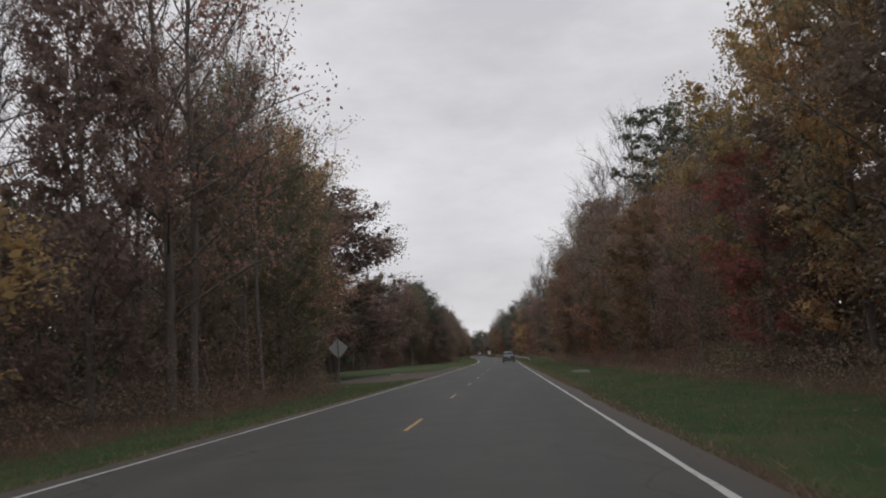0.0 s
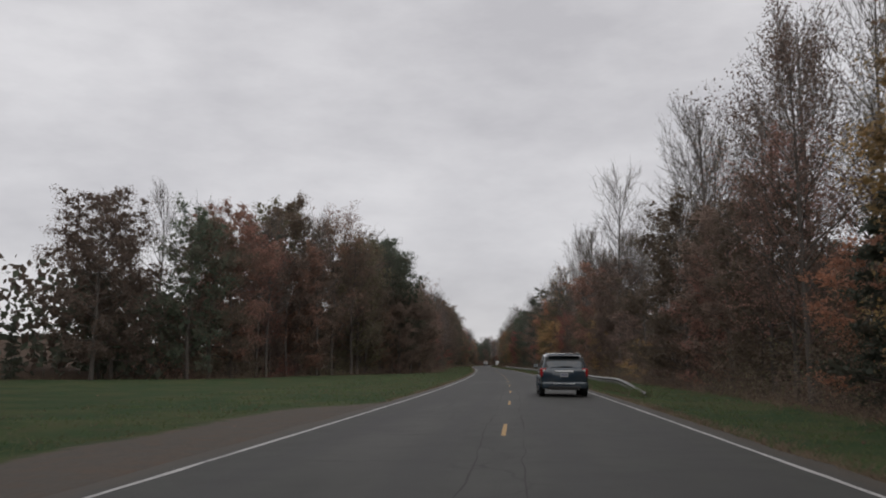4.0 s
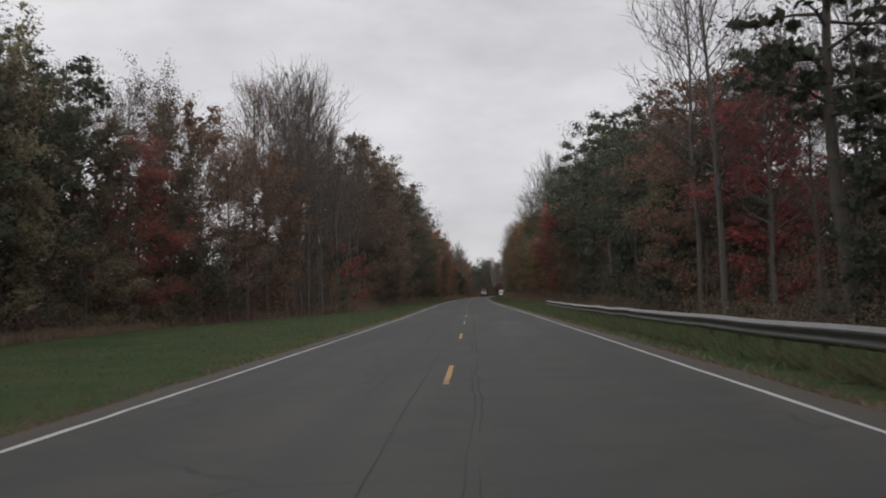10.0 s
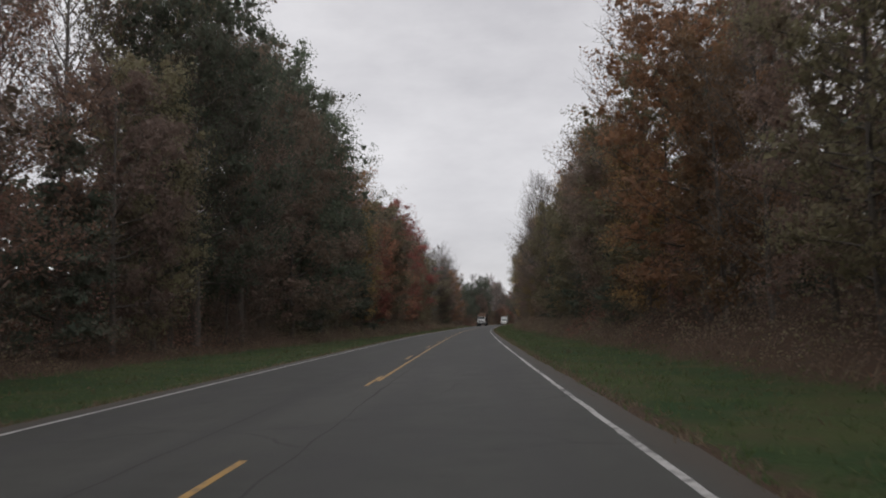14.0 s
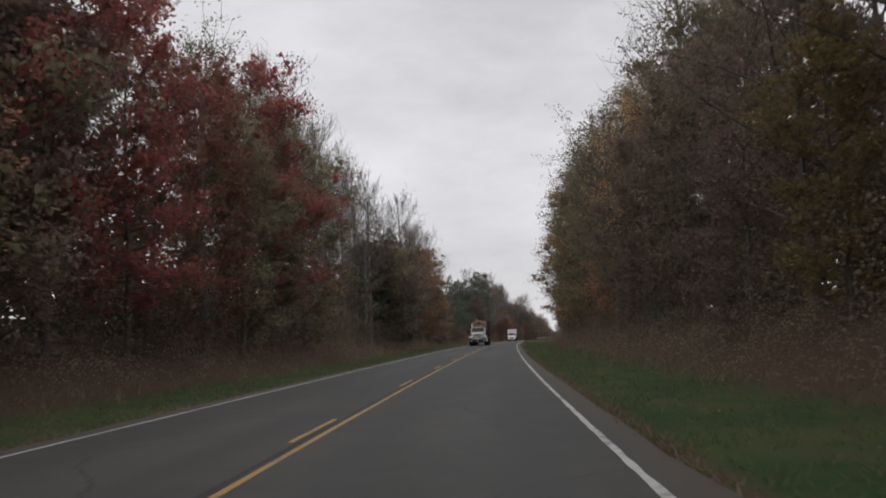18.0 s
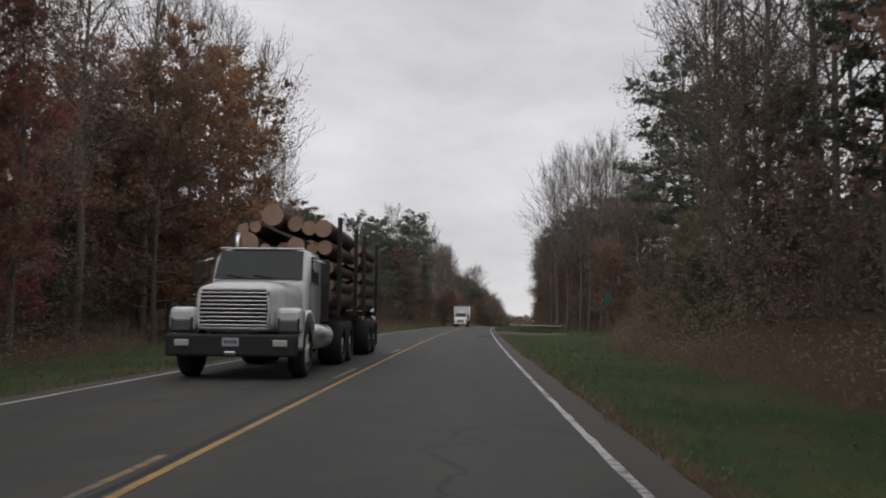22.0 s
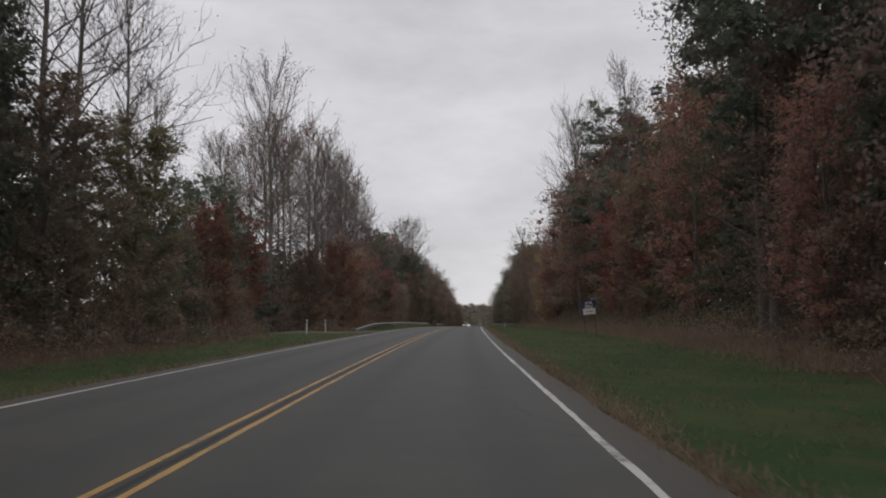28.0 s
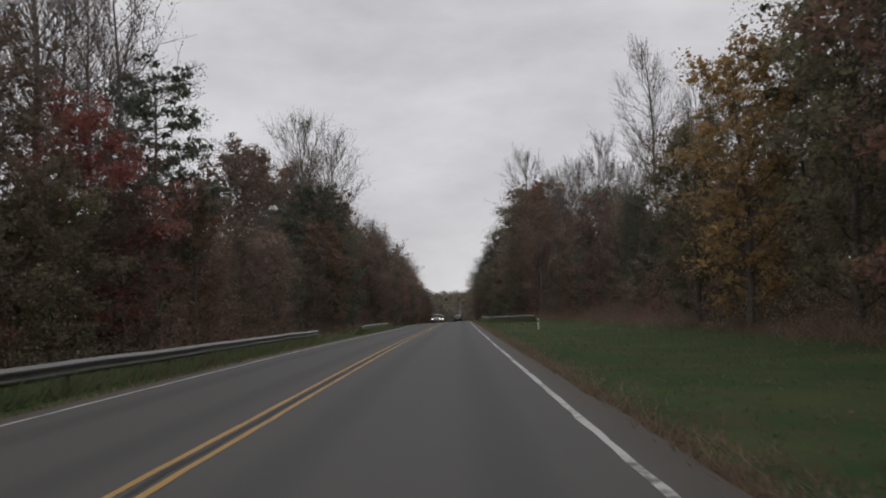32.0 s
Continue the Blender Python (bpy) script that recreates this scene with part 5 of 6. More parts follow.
def car(name, label, s, o, turn, paint_mat, lower, cabin, axles, radius, roof_span, pillars, half, glazed=True):
    """A car from its body and cabin sections; wheels, well discs, pillars, sills and seams."""
    ob = tagged(new(name), label, "car")
    dz = road_z(s + 1.4) - road_z(s - 1.4)
    slope = math.atan2(dz, 2.8)
    heading = -math.atan2(road_x(s + 5) - road_x(s - 5), 10)
    ob.matrix_basis = Matrix.Translation((road_x(s) + o, s, road_z(s) + 0.004)) @ Euler((slope if turn == 0 else -slope, 0, heading + radians(turn))).to_matrix().to_4x4()
    part("body", loft("body", [hull(*st) for st in lower]), paint_mat, ob)
    if glazed:
        part("glasshouse", loft("glasshouse", [cabin_ring(*st) for st in cabin]), M_GLASS, ob, "dark tinted glass all round")
    else:
        part("cabin", loft("cabin", [cabin_ring(*st) for st in cabin]), paint_mat, ob)
    y0, y1 = roof_span
    rings = []
    for y in np.linspace(y0, y1, 9):
        ys = [c[0] for c in cabin]
        base, top, wide, narrow = (float(np.interp(y, ys, [c[k] for c in cabin])) for k in (1, 2, 3, 4))
        h = top - base
        edge = [(narrow + 0.014, base + 0.86 * h), (narrow * 0.86, top - 0.006 * h), (narrow * 0.4, top + 0.014)]
        rings.append([(x, y, z) for x, z in edge + [(-x, z) for x, z in edge[::-1]] + [(-narrow * 0.8, base + 0.86 * h), (narrow * 0.8, base + 0.86 * h)]])
    part("roof", loft("roof", rings), paint_mat, ob)
    ys = [c[0] for c in cabin]

    def skin(y, f):
        base, top, wide, narrow = (float(np.interp(y, ys, [c[k] for c in cabin])) for k in (1, 2, 3, 4))
        h = top - base
        return np.interp(f, (0, 0.12, 0.75, 0.9), (wide, wide - 0.01, narrow + (wide - narrow) * 0.25, narrow)), base + f * h

    for k, (yb, yt, wide_b, wide_t) in enumerate(pillars):
        for side in (1, -1):
            rows = []
            for f in (0.0, 0.3, 0.6, 0.88):
                y = yb + (yt - yb) * f / 0.88
                w = wide_b + (wide_t - wide_b) * f
                xa, za = skin(y - w / 2, f)
                xb, zb = skin(y + w / 2, f)
                rows.append([(side * (xa + 0.012), y - w / 2, za), (side * (xb + 0.012), y + w / 2, zb), (side * (xb - 0.02), y + w / 2, zb), (side * (xa - 0.02), y - w / 2, za)])
            part("pillar", loft("pillar", rows, False), paint_mat if k in (0, len(pillars) - 1) else M_BLACK, ob)
    for side in (1, -1):
        for y in axles:
            arch(ob, side * half, y, radius * 1.16, paint_mat)
            disc_wheel(ob, side * (half - 0.085), y, radius, 0.22, M_ALLOY)
        part("sill", box("sill", side * half - 0.03, side * half + 0.006, axles[1] + radius * 1.3, axles[0] - radius * 1.3, 0.2, 0.34, 0.02), M_BLACK, ob)
    return ob, skin


# dark blue sport utility car in the right lane
suv_lower = ((-2.37, 0.44, 1.06, 0.78), (-2.3, 0.34, 1.13, 0.87), (-2.05, 0.27, 1.2, 0.905), (-1.2, 0.24, 1.2, 0.915), (0, 0.24, 1.18, 0.915), (1.0, 0.24, 1.15, 0.915),
             (1.45, 0.25, 1.08, 0.91), (1.95, 0.27, 1.01, 0.89), (2.25, 0.33, 0.93, 0.83), (2.38, 0.42, 0.82, 0.7))
suv_cabin = ((-2.3, 0.98, 1.06, 0.78, 0.7), (-2.2, 1.04, 1.34, 0.84, 0.72), (-2.05, 1.09, 1.56, 0.87, 0.7), (-1.8, 1.09, 1.63, 0.88, 0.7), (-0.9, 1.09, 1.69, 0.89, 0.7), (-0.1, 1.09, 1.68, 0.89, 0.7),
             (0.32, 1.09, 1.61, 0.88, 0.7), (0.86, 1.07, 1.36, 0.87, 0.73), (1.36, 1.02, 1.1, 0.84, 0.76))
suv, skin = car("suv", "dark blue compact utility car with chrome trim on the road", 141.0, 2.07, 0, M_NAVY, suv_lower, suv_cabin, (1.42, -1.43), 0.36, (-2.1, 0.33), (), 0.915, False)


def side_panel(name, outline, side, lift, mat, label=""):
    """A pane that follows the cabin's side inside an outline of (place along, share of height)."""
    ring = []
    for (y0, f0), (y1, f1) in zip(outline, outline[1:] + outline[:1]):
        for k in (0.0, 0.34, 0.67):
            y, f = y0 + (y1 - y0) * k, f0 + (f1 - f0) * k
            x, z = skin(y, f)
            ring.append((side * (x + lift), y, z))
    cy, cf = sum(p[0] for p in outline) / len(outline), sum(p[1] for p in outline) / len(outline)
    x, z = skin(cy, cf)
    n = len(ring)
    verts = ring + [(side * (x + lift), cy, z)] + [(px - side * 0.02, py, pz) for px, py, pz in ring]
    faces = [((i + 1) % n, i, n) if side > 0 else (i, (i + 1) % n, n) for i in range(n)]
    faces += [(i, (i + 1) % n, n + 1 + (i + 1) % n, n + 1 + i) for i in range(n)]
    return part(name, mesh_from(name, verts, faces), mat, suv, label)


rear = [[(x * w, y - 0.012, z) for x, w in ((-1, k), (-0.55, k), (0, k), (0.55, k), (1, k))] for y, z, k in ((-2.262, 1.13, 0.74), (-2.17, 1.36, 0.72), (-2.085, 1.52, 0.68))]
rv = [p for row in rear for p in row]
part("rear_window", mesh_from("rear_window", rv, [(j * 5 + i, j * 5 + i + 1, j * 5 + i + 6, j * 5 + i + 5) for j in range(2) for i in range(4)]), M_GLASS, suv, "dark tinted rear window")
front = [(-0.74, 1.2, 1.17), (0.74, 1.2, 1.17), (0.68, 0.42, 1.565), (-0.68, 0.42, 1.565)]
part("windscreen", slab("windscreen", front, 0.03, (0, 0.5, 1)), M_GLASS, suv)
for side in (1, -1):
    side_panel("front_window", [(0.84, 0.12), (0.5, 0.62), (0.26, 0.82), (-0.1, 0.86), (-0.14, 0.1)], side, 0.007, M_GLASS, "tinted front door window")
    side_panel("rear_window", [(-0.2, 0.1), (-0.17, 0.86), (-0.75, 0.86), (-1.06, 0.83), (-1.12, 0.74), (-1.0, 0.3), (-0.92, 0.14), (-0.82, 0.1)], side, 0.007, M_GLASS, "tinted rear door window")
    side_panel("quarter_window", [(-1.52, 0.82), (-1.6, 0.4), (-1.76, 0.12), (-2.02, 0.1), (-2.08, 0.5), (-2.0, 0.82)], side, 0.007, M_GLASS, "dark wrap-round quarter window")
    side_panel("window_pillar", [(-0.12, 0.1), (-0.09, 0.87), (-0.18, 0.87), (-0.21, 0.1)], side, 0.009, M_BLACK)
    outline = [(0.88, 0.1), (0.52, 0.63), (0.27, 0.84), (-0.1, 0.885), (-0.75, 0.885), (-1.07, 0.855), (-1.14, 0.75), (-1.02, 0.3), (-0.94, 0.12), (-0.84, 0.07), (-0.1, 0.07), (0.88, 0.1)]
    pts = []
    for y, f in outline:
        x, z = skin(y, f)
        pts.append((side * (x + 0.014), y, z))
    part("window_trim", tube_mesh("window_trim", pts, 0.02, 6), M_CHROME, suv, "bright chrome window surround")
    rail = [(side * 0.62, y, z) for y, z in ((-1.75, 1.61), (-1.6, 1.675), (-0.8, 1.715), (-0.2, 1.705), (-0.02, 1.66))]
    part("roof_rail", tube_mesh("roof_rail", rail, 0.016, 6), M_STEEL, suv)
    m = part("mirror", box("mirror", side * 0.99 - 0.11, side * 0.99 + 0.11, 0.76, 0.96, 1.1, 1.27, 0.05, 3), M_BLACK, suv)
    part("mirror_glass", box("mirror_glass", side * 1.0 - 0.09, side * 1.0 + 0.09, 0.752, 0.7605, 1.12, 1.25, 0.002), M_MIRROR, m)
    part("mirror_arm", box("mirror_arm", side * 0.9 - 0.06, side * 0.9 + 0.06, 0.82, 0.92, 1.1, 1.14, 0.01), M_BLACK, suv)
    for y in (0.02, -1.0):
        part("door_handle", box("door_handle", side * 0.925 - 0.012, side * 0.925 + 0.022, y - 0.1, y + 0.1, 0.93, 0.97, 0.014), M_CHROME, suv, "chrome door handle")
    for y in (0.92, -0.1, -1.12):
        part("door_seam", box("door_seam", side * 0.913 - 0.004, side * 0.9185 + 0.001, y - 0.004, y + 0.004, 0.34, 0.97, 0), M_BLACK, suv)
    part("tail_lamp", box("tail_lamp", side * 0.79 - 0.13, side * 0.79 + 0.125, -2.335, -2.06, 0.76, 1.1, 0.06, 3), M_RED_LENS, suv, "red tail lamp")
    part("headlamp", box("headlamp", side * 0.72 - 0.14, side * 0.72 + 0.14, 2.02, 2.3, 0.7, 0.86, 0.05, 3), M_CLEAR_LENS, suv)
    part("reverse_lamp", tube_mesh("reverse_lamp", ((side * 0.77, -2.3, 1.0), (side * 0.77, -2.345, 1.0)), 0.05, 12), M_CLEAR_LENS, suv, "round clear lens in the tail lamp")
    part("exhaust", tube_mesh("exhaust", ((side * 0.55, -2.2, 0.3), (side * 0.55, -2.4, 0.3)), 0.035, 8), M_CHROME, suv)
part("rear_bumper", box("rear_bumper", -0.86, 0.86, -2.42, -2.2, 0.32, 0.58, 0.07, 3), M_NAVY, suv)
part("bumper_insert", box("bumper_insert", -0.62, 0.62, -2.435, -2.38, 0.3, 0.42, 0.02), M_BLACK, suv)
part("bumper_strip", box("bumper_strip", -0.4, 0.4, -2.432, -2.415, 0.5, 0.515, 0.004), M_CHROME, suv)
part("badge_bar", box("badge_bar", -0.36, 0.36, -2.41, -2.36, 0.95, 1.0, 0.02), M_CHROME, suv, "chrome bar across the tailgate")
part("spoiler", box("spoiler", -0.6, 0.6, -2.28, -1.98, 1.6, 1.645, 0.02), M_NAVY, suv)
part("rear_wiper", tube_mesh("rear_wiper", ((-0.3, -2.29, 1.13), (0.0, -2.285, 1.16), (0.32, -2.28, 1.15)), 0.014, 5), M_BLACK, suv)
plate_with_bars(suv, -2.385, 0.84, -1)

# grey-beige van in the opposite lane
van_lower = ((-2.38, 0.36, 1.1, 0.84), (-2.3, 0.28, 1.2, 0.9), (-1.5, 0.24, 1.18, 0.915), (0, 0.24, 1.12, 0.915), (1.1, 0.24, 1.1, 0.915), (1.5, 0.25, 1.08, 0.9),
             (2.0, 0.27, 0.98, 0.87), (2.25, 0.32, 0.88, 0.8), (2.36, 0.4, 0.76, 0.66))
van_cabin = ((-2.34, 1.0, 1.17, 0.84, 0.78), (-2.3, 1.0, 1.59, 0.88, 0.78), (-2.2, 1.0, 1.67, 0.89, 0.77), (-1.2, 1.0, 1.71, 0.89, 0.77), (0.1, 1.0, 1.7, 0.89, 0.76), (0.5, 1.0, 1.64, 0.88, 0.75),
             (1.1, 1.0, 1.35, 0.87, 0.75), (1.6, 1.0, 1.07, 0.82, 0.74))
van, skin = car("van", "grey-beige passenger van with a pale roof and lit lamps", 674.3, -2.45, 180, M_TAUPE, van_lower, van_cabin, (1.42, -1.5), 0.335, (-2.27, 0.45),
                ((1.25, 0.6, 0.16, 0.1), (0.25, 0.2, 0.06, 0.06), (-0.85, -0.82, 0.1, 0.08), (-2.12, -2.1, 0.3, 0.24)), 0.915)
for side in (1, -1):
    part("headlamp", box("headlamp", side * 0.7 - 0.13, side * 0.7 + 0.13, 2.0, 2.31, 0.72, 0.92, 0.06, 3), M_CLEAR_LENS, van)
    part("lamp_bulb", box("lamp_bulb", side * 0.68 - 0.06, side * 0.68 + 0.06, 2.24, 2.325, 0.76, 0.86, 0.03, 2), M_LAMP_ON, van, "lit warm headlamp")
    m = part("mirror", box("mirror", side * 1.04 - 0.12, side * 1.04 + 0.1, 0.98, 1.16, 1.08, 1.28, 0.05, 3), M_BLACK, van)
    part("mirror_glass", box("mirror_glass", side * 1.03 - 0.09, side * 1.03 + 0.08, 0.972, 0.9805, 1.1, 1.28, 0.002), M_MIRROR, m)
    for y in (0.35, -0.72):
        part("door_handle", box("door_handle", side * 0.925 - 0.012, side * 0.925 + 0.02, y - 0.09, y + 0.09, 0.93, 0.965, 0.012), M_CHROME, van)
    for y in (1.15, 0.18, -0.95):
        part("door_seam", box("door_seam", side * 0.913 - 0.004, side * 0.9185 + 0.001, y - 0.004, y + 0.004, 0.34, 1.02, 0), M_BLACK, van)
    part("slide_track", box("slide_track", side * 0.914 - 0.004, side * 0.919 + 0.002, -2.15, -0.95, 1.03, 1.05, 0.003), M_BLACK, van)
part("grille", box("grille", -0.45, 0.45, 2.28, 2.375, 0.5, 0.74, 0.03), M_BLACK, van)
part("front_bumper", box("front_bumper", -0.82, 0.82, 2.2, 2.42, 0.28, 0.5, 0.08, 3), M_TAUPE, van)
plate_with_bars(van, 2.42, 0.4, 1)

# small cars far ahead: two oncoming with lit lamps, a dark one going away
sedan_lower = ((-2.3, 0.4, 0.9, 0.72), (-2.2, 0.3, 0.98, 0.82), (-1.4, 0.25, 0.98, 0.88), (0, 0.24, 0.95, 0.88), (1.2, 0.25, 0.92, 0.88), (2.0, 0.28, 0.84, 0.82), (2.25, 0.36, 0.72, 0.68))
sedan_cabin = ((-1.9, 0.9, 0.97, 0.76, 0.66), (-1.3, 0.9, 1.32, 0.82, 0.62), (-0.4, 0.9, 1.46, 0.84, 0.62), (0.4, 0.9, 1.4, 0.83, 0.62), (1.3, 0.88, 0.96, 0.78, 0.68))
M_CHARCOAL = car_paint("charcoal_paint", (0.03, 0.03, 0.032))
for s, o, turn, coat, label in ((1029, -1.9, 180, M_SILVER, "small silver car with lit headlamps in the opposite lane"),
                                (1041, -1.7, 180, M_TRUCK_WHITE, "small white car with lit headlamps behind a silver one"),
                                (1060, 1.9, 0, M_CHARCOAL, "small charcoal car driving away over the crest")):
    sedan, skin = car("sedan", label, s, o, turn, coat, sedan_lower, sedan_cabin, (1.35, -1.35), 0.32, (-1.25, 0.35),
                      ((0.95, 0.45, 0.1, 0.07), (0.0, -0.02, 0.06, 0.05), (-1.45, -1.2, 0.2, 0.14)), 0.88)
    for side in (1, -1):
        part("tail_lamp", box("tail_lamp", side * 0.64 - 0.16, side * 0.64 + 0.16, -2.3, -2.1, 0.72, 0.9, 0.05), M_RED_LENS, sedan, "red tail lamp")
        part("headlamp", box("headlamp", side * 0.6 - 0.14, side * 0.6 + 0.14, 2.0, 2.27, 0.56, 0.72, 0.05), M_LAMP_ON if turn else M_CLEAR_LENS, sedan)
    plate_with_bars(sedan, -2.3, 0.62, -1)


def truck_base(name, label, s, o):
    ob = tagged(new(name), label, "truck")
    slope = math.atan2(road_z(s + 4) - road_z(s - 4), 8)
    heading = -math.atan2(road_x(s + 5) - road_x(s - 5), 10)
    ob.matrix_basis = Matrix.Translation((road_x(s) + o, s, road_z(s) + 0.004)) @ Euler((-slope, 0, heading + math.pi)).to_matrix().to_4x4()
    return ob


# white log truck with a bonnet, loaded with sawn logs
log_truck = truck_base("log_truck", "white long-nosed log truck loaded high with sawn logs", 656.9, -1.85)
hood = [hull(y, z0, z1, w, 5.0) for y, z0, z1, w in ((-0.15, 0.88, 1.66, 0.66), (-0.22, 0.84, 1.72, 0.72), (-0.9, 0.82, 1.8, 0.78), (-1.9, 0.8, 1.82, 0.9))]
part("bonnet", loft("bonnet", hood), M_TRUCK_WHITE, log_truck)
grille = part("grille", box("grille", -0.62, 0.62, -0.2, -0.09, 0.92, 1.6, 0.06, 3), M_BLACK, log_truck, "dark grille with pale slats")
for k in range(9):
    z = 0.96 + k * 0.072
    part("slat", box("slat", -0.6, 0.6, -0.1, -0.055, z, z + 0.03, 0.008), M_CHROME, grille)
part("grille_surround", tube_mesh("grille_surround", [(x, -0.1, z) for x, z in ((-0.62, 0.92), (-0.64, 1.3), (-0.58, 1.62), (0.58, 1.62), (0.64, 1.3), (0.62, 0.92), (-0.62, 0.92))], 0.03, 6), M_TRUCK_WHITE, log_truck)
for side in (1, -1):
    pts = []
    for t in np.linspace(0.0, math.pi, 9):
        y, z = -1.05 + 0.66 * math.cos(t), 0.62 + 0.66 * math.sin(t)
        pts.append([(side * 0.74, y, z), (side * 1.2, y, z - 0.02), (side * 1.2, y, z - 0.1), (side * 0.74, y, z - 0.08)])
    part("fender", loft("fender", pts), M_TRUCK_WHITE, log_truck)
    part("fender_front", box("fender_front", side * 0.97 - 0.24, side * 0.97 + 0.24, -0.62, -0.2, 0.84, 1.3, 0.1, 3), M_TRUCK_WHITE, log_truck)
    lamp = part("headlamp", box("headlamp", side * 0.97 - 0.17, side * 0.97 + 0.17, -0.24, -0.17, 0.86, 1.08, 0.03), M_SMOKED, log_truck)
    part("lamp_frame", box("lamp_frame", side * 0.97 - 0.2, side * 0.97 + 0.2, -0.235, -0.205, 0.83, 1.11, 0.03), M_BLACK, lamp)
    part("bumper_lamp", box("bumper_lamp", side * 0.88 - 0.13, side * 0.88 + 0.13, 0.03, 0.07, 0.6, 0.72, 0.02), M_CLEAR_LENS, log_truck)
    disc_wheel(log_truck, side * 1.03, -1.05, 0.52, 0.3, M_TRUCK_WHITE, 6)
    for y in (-5.5, -6.75, -10.9, -12.1):
        disc_wheel(log_truck, side * 0.92, y, 0.52, 0.55, M_TRUCK_WHITE, 6)
    part("fuel_tank", loft("fuel_tank", [[(side * 0.95 + 0.24 * math.cos(t), y, 0.72 + 0.26 * math.sin(t)) for t in np.linspace(0, 2 * math.pi, 17)[:-1]] for y in (-2.4, -3.9)]), M_CHROME, log_truck)
    part("side_window", slab("side_window", [(side * 1.005, -2.15, 1.86), (side * 1.005, -2.95, 1.8), (side * 0.97, -2.95, 2.36), (side * 0.97, -2.3, 2.36)], 0.008, (side, 0, 0)), M_GLASS, log_truck)
    m = part("mirror", box("mirror", side * 1.3 - 0.09, side * 1.3 + 0.09, -2.1, -2.04, 1.75, 2.2, 0.02), M_BLACK, log_truck)
    part("mirror_arm", tube_mesh("mirror_arm", ((side * 1.0, -2.1, 2.3), (side * 1.3, -2.07, 2.22)), 0.014, 5), M_CHROME, m)
    part("door_seam", box("door_seam", side * 1.0 - 0.004, side * 1.0 + 0.006, -2.08, -2.07, 0.95, 1.85, 0), M_BLACK, log_truck)
    part("frame_rail", box("frame_rail", side * 0.42 - 0.05, side * 0.42 + 0.05, -12.9, -0.3, 0.78, 1.02, 0.01), M_FRAME, log_truck)
    part("mud_flap", box("mud_flap", side * 0.92 - 0.28, side * 0.92 + 0.28, -12.85, -12.83, 0.25, 0.95, 0.005), M_BLACK, log_truck)
part("bumper", box("bumper", -1.18, 1.18, -0.14, 0.04, 0.42, 0.82, 0.05, 3), M_BLACK, log_truck, "dark steel bumper")
part("tow_hook", box("tow_hook", -0.1, 0.1, 0.04, 0.1, 0.45, 0.52, 0.02), M_CHROME, log_truck)
plate_with_bars(log_truck, 0.045, 0.68, 1)
cab = [hull(y, z0, z1, w, 7.0) for y, z0, z1, w in ((-1.85, 0.82, 1.85, 0.94), (-1.9, 0.8, 1.9, 0.98), (-2.2, 0.8, 2.47, 0.99), (-2.45, 0.8, 2.55, 1.0), (-3.35, 0.8, 2.55, 1.0), (-3.45, 0.85, 2.47, 0.96))]
part("cab", loft("cab", cab), M_TRUCK_WHITE, log_truck)
part("windscreen", slab("windscreen", [(-0.88, -1.83, 1.88), (0.88, -1.83, 1.88), (0.84, -2.13, 2.45), (-0.84, -2.13, 2.45)], 0.02, (0, 0.8, 0.5)), M_GLASS, log_truck, "wide dark windscreen")
part("sun_visor", box("sun_visor", -0.86, 0.86, -2.3, -2.1, 2.49, 2.53, 0.015), M_TRUCK_WHITE, log_truck)
for x in (-0.3, 0.25):
    part("wiper", tube_mesh("wiper", ((x, -1.79, 1.9), (x + 0.4, -1.83, 1.96)), 0.01, 4), M_BLACK, log_truck)
part("exhaust_pipe", tube_mesh("exhaust_pipe", [(0.92, -3.6, 0.9), (0.92, -3.6, 2.7), (0.92, -3.62, 2.85), (0.96, -3.72, 2.94)], 0.07, 10), M_CHROME, log_truck, "bright upright exhaust pipe")
part("headboard", box("headboard", -1.1, 1.1, -3.85, -3.75, 1.02, 2.4, 0.03), M_FRAME, log_truck)
part("load_bed", box("load_bed", -0.62, 0.62, -13.0, -3.75, 1.02, 1.16, 0.02), M_FRAME, log_truck)
for y in (-4.75, -7.6, -9.4, -12.6):
    part("bolster", box("bolster", -1.2, 1.2, y - 0.08, y + 0.08, 1.16, 1.3, 0.02), M_FRAME, log_truck)
    for side in (1, -1):
        part("stake", box("stake", side * 1.17 - 0.05, side * 1.17 + 0.05, y - 0.06, y + 0.06, 1.28, 3.45, 0.015), M_FRAME, log_truck)
rl = np.random.RandomState(12)
logs = []
for front, back in ((-4.15, -8.1), (-8.9, -12.9)):
    level = 1.3
    while level < 3.05:
        x, tallest = -1.1, 0.0
        while x < 0.8:
            r0 = rl.choice((0.13, 0.17, 0.2, 0.25))
            if x + 2 * r0 > 1.12:
                break
            crown = 0.0 if level < 2.6 else 0.25 - 0.25 * abs(x)
            logs.append((x + r0, level + r0 + crown + rl.uniform(0, 0.05), r0, front + rl.uniform(-0.45, 0.2), back + rl.uniform(-0.2, 0.3)))
            tallest = max(tallest, 2 * r0)
            x += 2 * r0 + 0.01
        level += tallest * 0.8
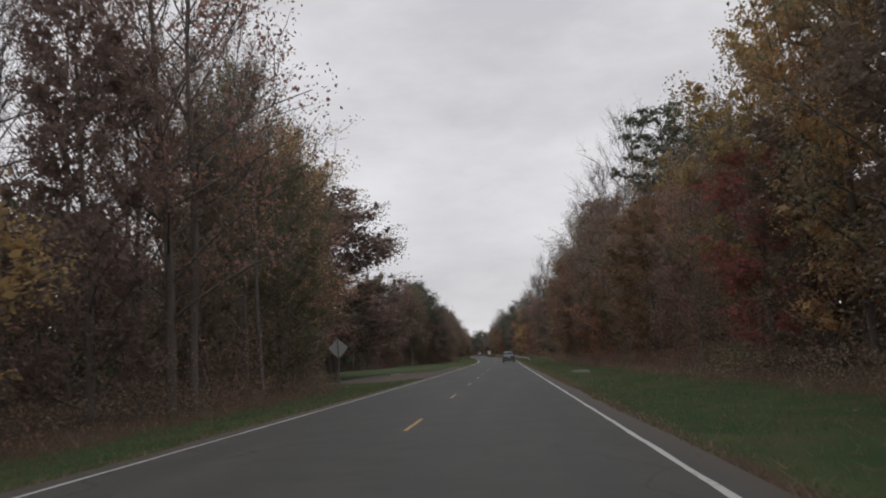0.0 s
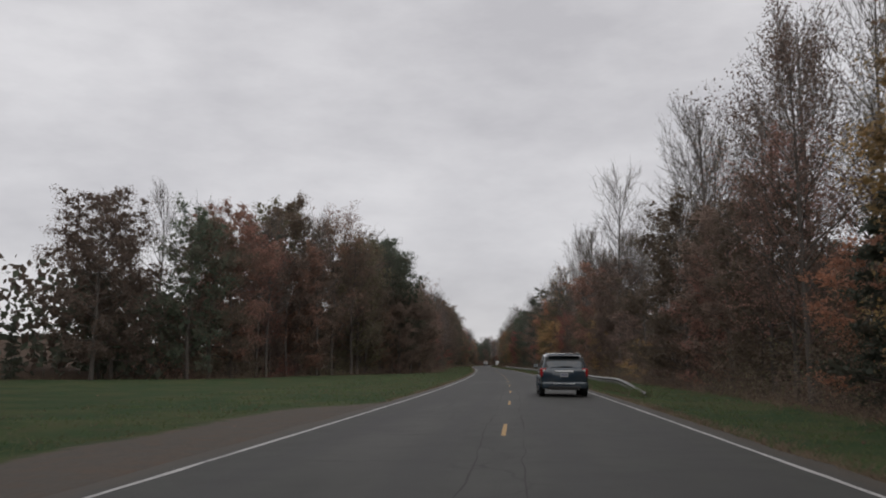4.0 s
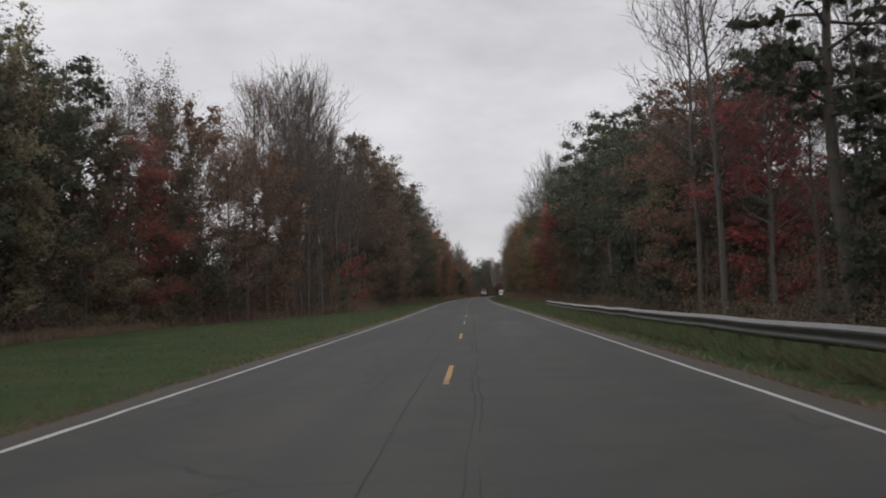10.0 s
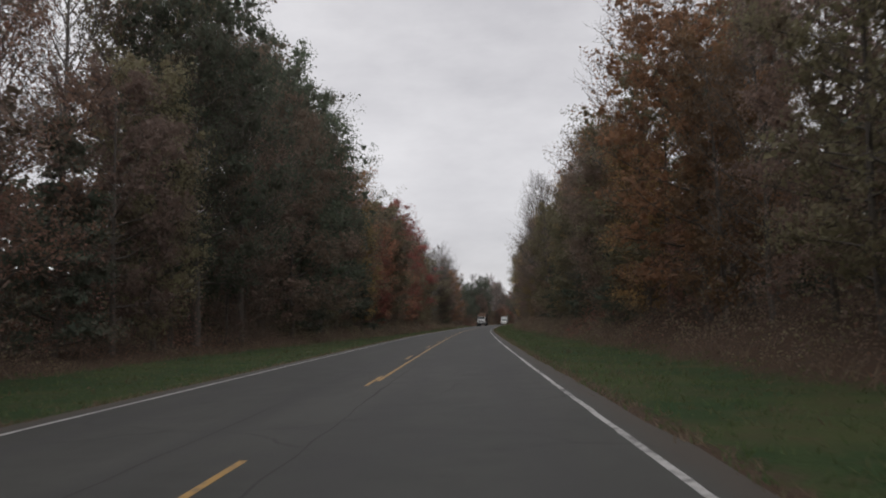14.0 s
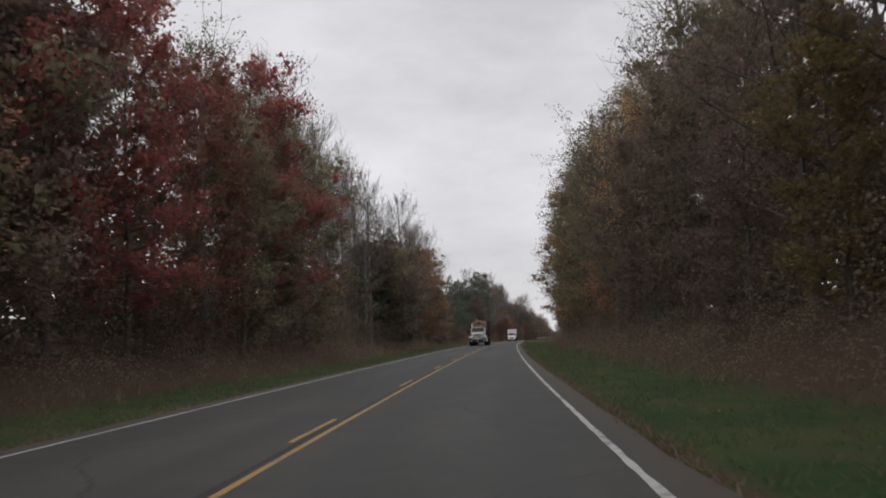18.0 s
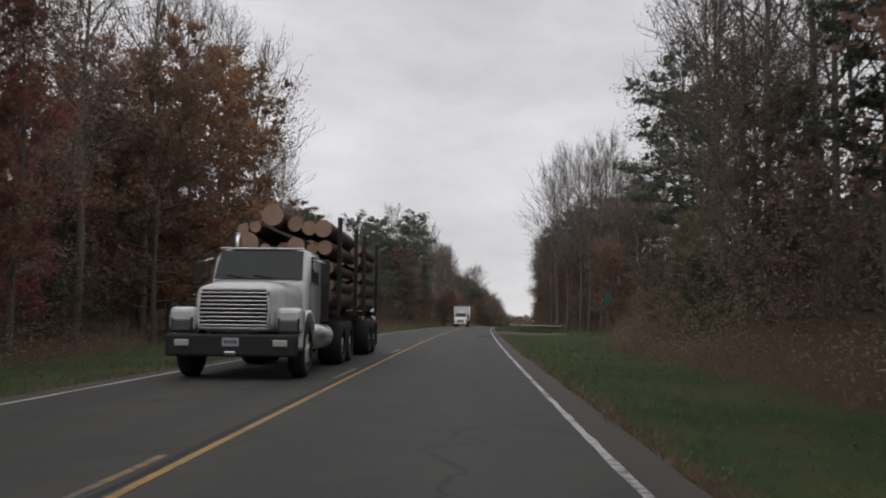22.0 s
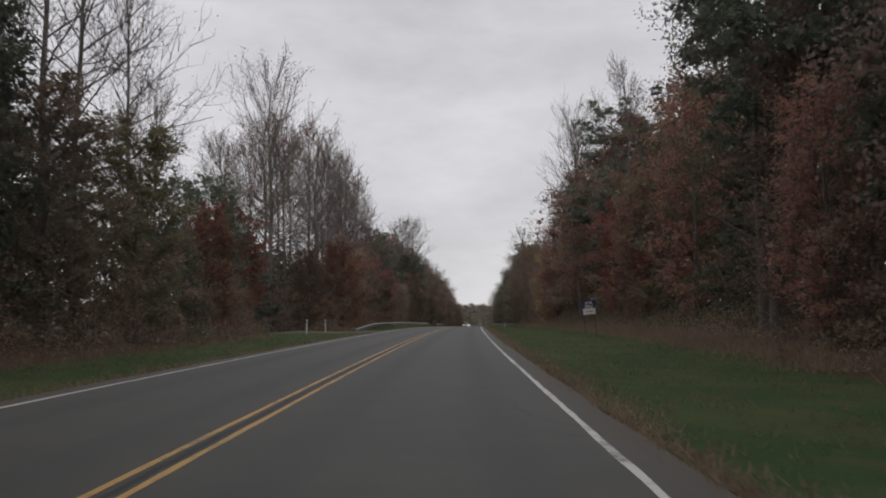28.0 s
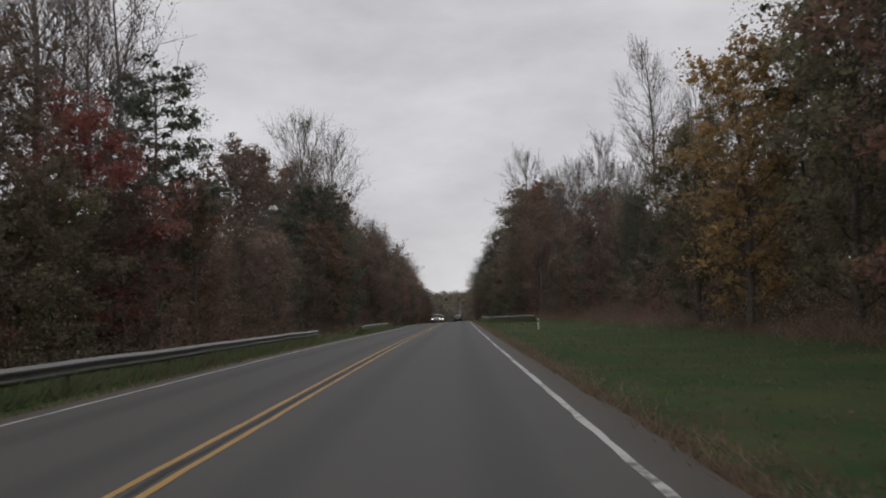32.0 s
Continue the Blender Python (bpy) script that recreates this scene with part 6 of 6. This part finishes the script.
for x, z, r0, y0, y1 in logs:
    rings = [[(x + r0 * k * math.cos(t), y, z + r0 * k * math.sin(t)) for t in np.linspace(0, 2 * math.pi, 13)[:-1]] for y, k in ((y0, 1.0), ((y0 + y1) / 2, 0.97), (y1, 0.9))]
    lg = part("log", loft("log", rings, True, False), M_LOG_BARK, log_truck)
    for y, k in ((y0, 1.0), (y1, 0.9)):
        ends = [(x + r0 * k * math.cos(t), y, z + r0 * k * math.sin(t)) for t in np.linspace(0, 2 * math.pi, 13)[:-1]]
        part("log_end", mesh_from("log_end", ends, [tuple(range(12)) if y == y1 else tuple(range(12))[::-1]]), M_LOG_END, lg, "pale sawn log end")

# white box truck further on in the opposite lane
box_truck = truck_base("box_truck", "white box truck in the opposite lane", 778.5, -1.85)
part("cab", loft("cab", [hull(y, z0, z1, w, 5.0) for y, z0, z1, w in ((-0.05, 0.5, 1.2, 0.9), (-0.2, 0.45, 1.4, 0.98), (-0.9, 0.45, 1.55, 1.0), (-1.5, 0.45, 2.2, 0.99), (-2.4, 0.45, 2.25, 0.98))]), M_TRUCK_WHITE, box_truck)
part("windscreen", slab("windscreen", [(-0.86, -0.84, 1.6), (0.86, -0.84, 1.6), (0.8, -1.37, 2.18), (-0.8, -1.37, 2.18)], 0.03, (0, 0.8, 0.6)), M_GLASS, box_truck)
grille = part("grille", box("grille", -0.5, 0.5, -0.1, 0.02, 0.75, 1.1, 0.03), M_BLACK, box_truck)
for k in range(4):
    part("slat", box("slat", -0.48, 0.48, 0.02, 0.04, 0.8 + k * 0.075, 0.83 + k * 0.075, 0.005), M_CHROME, grille)
part("bumper", box("bumper", -1.0, 1.0, -0.12, 0.1, 0.4, 0.65, 0.05), M_CHROME, box_truck)
part("cargo_box", box("cargo_box", -1.2, 1.2, -7.6, -2.0, 0.95, 3.35, 0.05), M_TRUCK_WHITE, box_truck, "plain white cargo box")
part("box_rim", box("box_rim", -1.22, 1.22, -2.05, -1.97, 3.22, 3.38, 0.02), M_SILVER, box_truck)
part("underside", box("underside", -0.5, 0.5, -7.5, -0.4, 0.6, 0.95, 0.02), M_FRAME, box_truck)
for side in (1, -1):
    part("headlamp", box("headlamp", side * 0.74 - 0.15, side * 0.74 + 0.15, -0.12, 0.0, 0.82, 1.05, 0.04), M_CLEAR_LENS, box_truck)
    part("lamp_bulb", box("lamp_bulb", side * 0.74 - 0.06, side * 0.74 + 0.06, -0.02, 0.02, 0.88, 0.99, 0.02), M_LAMP_ON, box_truck, "lit warm headlamp")
    part("mirror", box("mirror", side * 1.2 - 0.1, side * 1.2 + 0.1, -1.2, -1.12, 1.45, 1.9, 0.03), M_BLACK, box_truck)
    part("side_window", slab("side_window", [(side * 0.995, -1.2, 1.5), (side * 0.995, -2.1, 1.45), (side * 0.96, -2.1, 2.05), (side * 0.97, -1.55, 2.05)], 0.01, (side, 0, 0)), M_GLASS, box_truck)
    disc_wheel(box_truck, side * 0.9, -0.85, 0.42, 0.25, M_ALLOY, 6)
    disc_wheel(box_truck, side * 0.85, -5.6, 0.42, 0.45, M_ALLOY, 6)
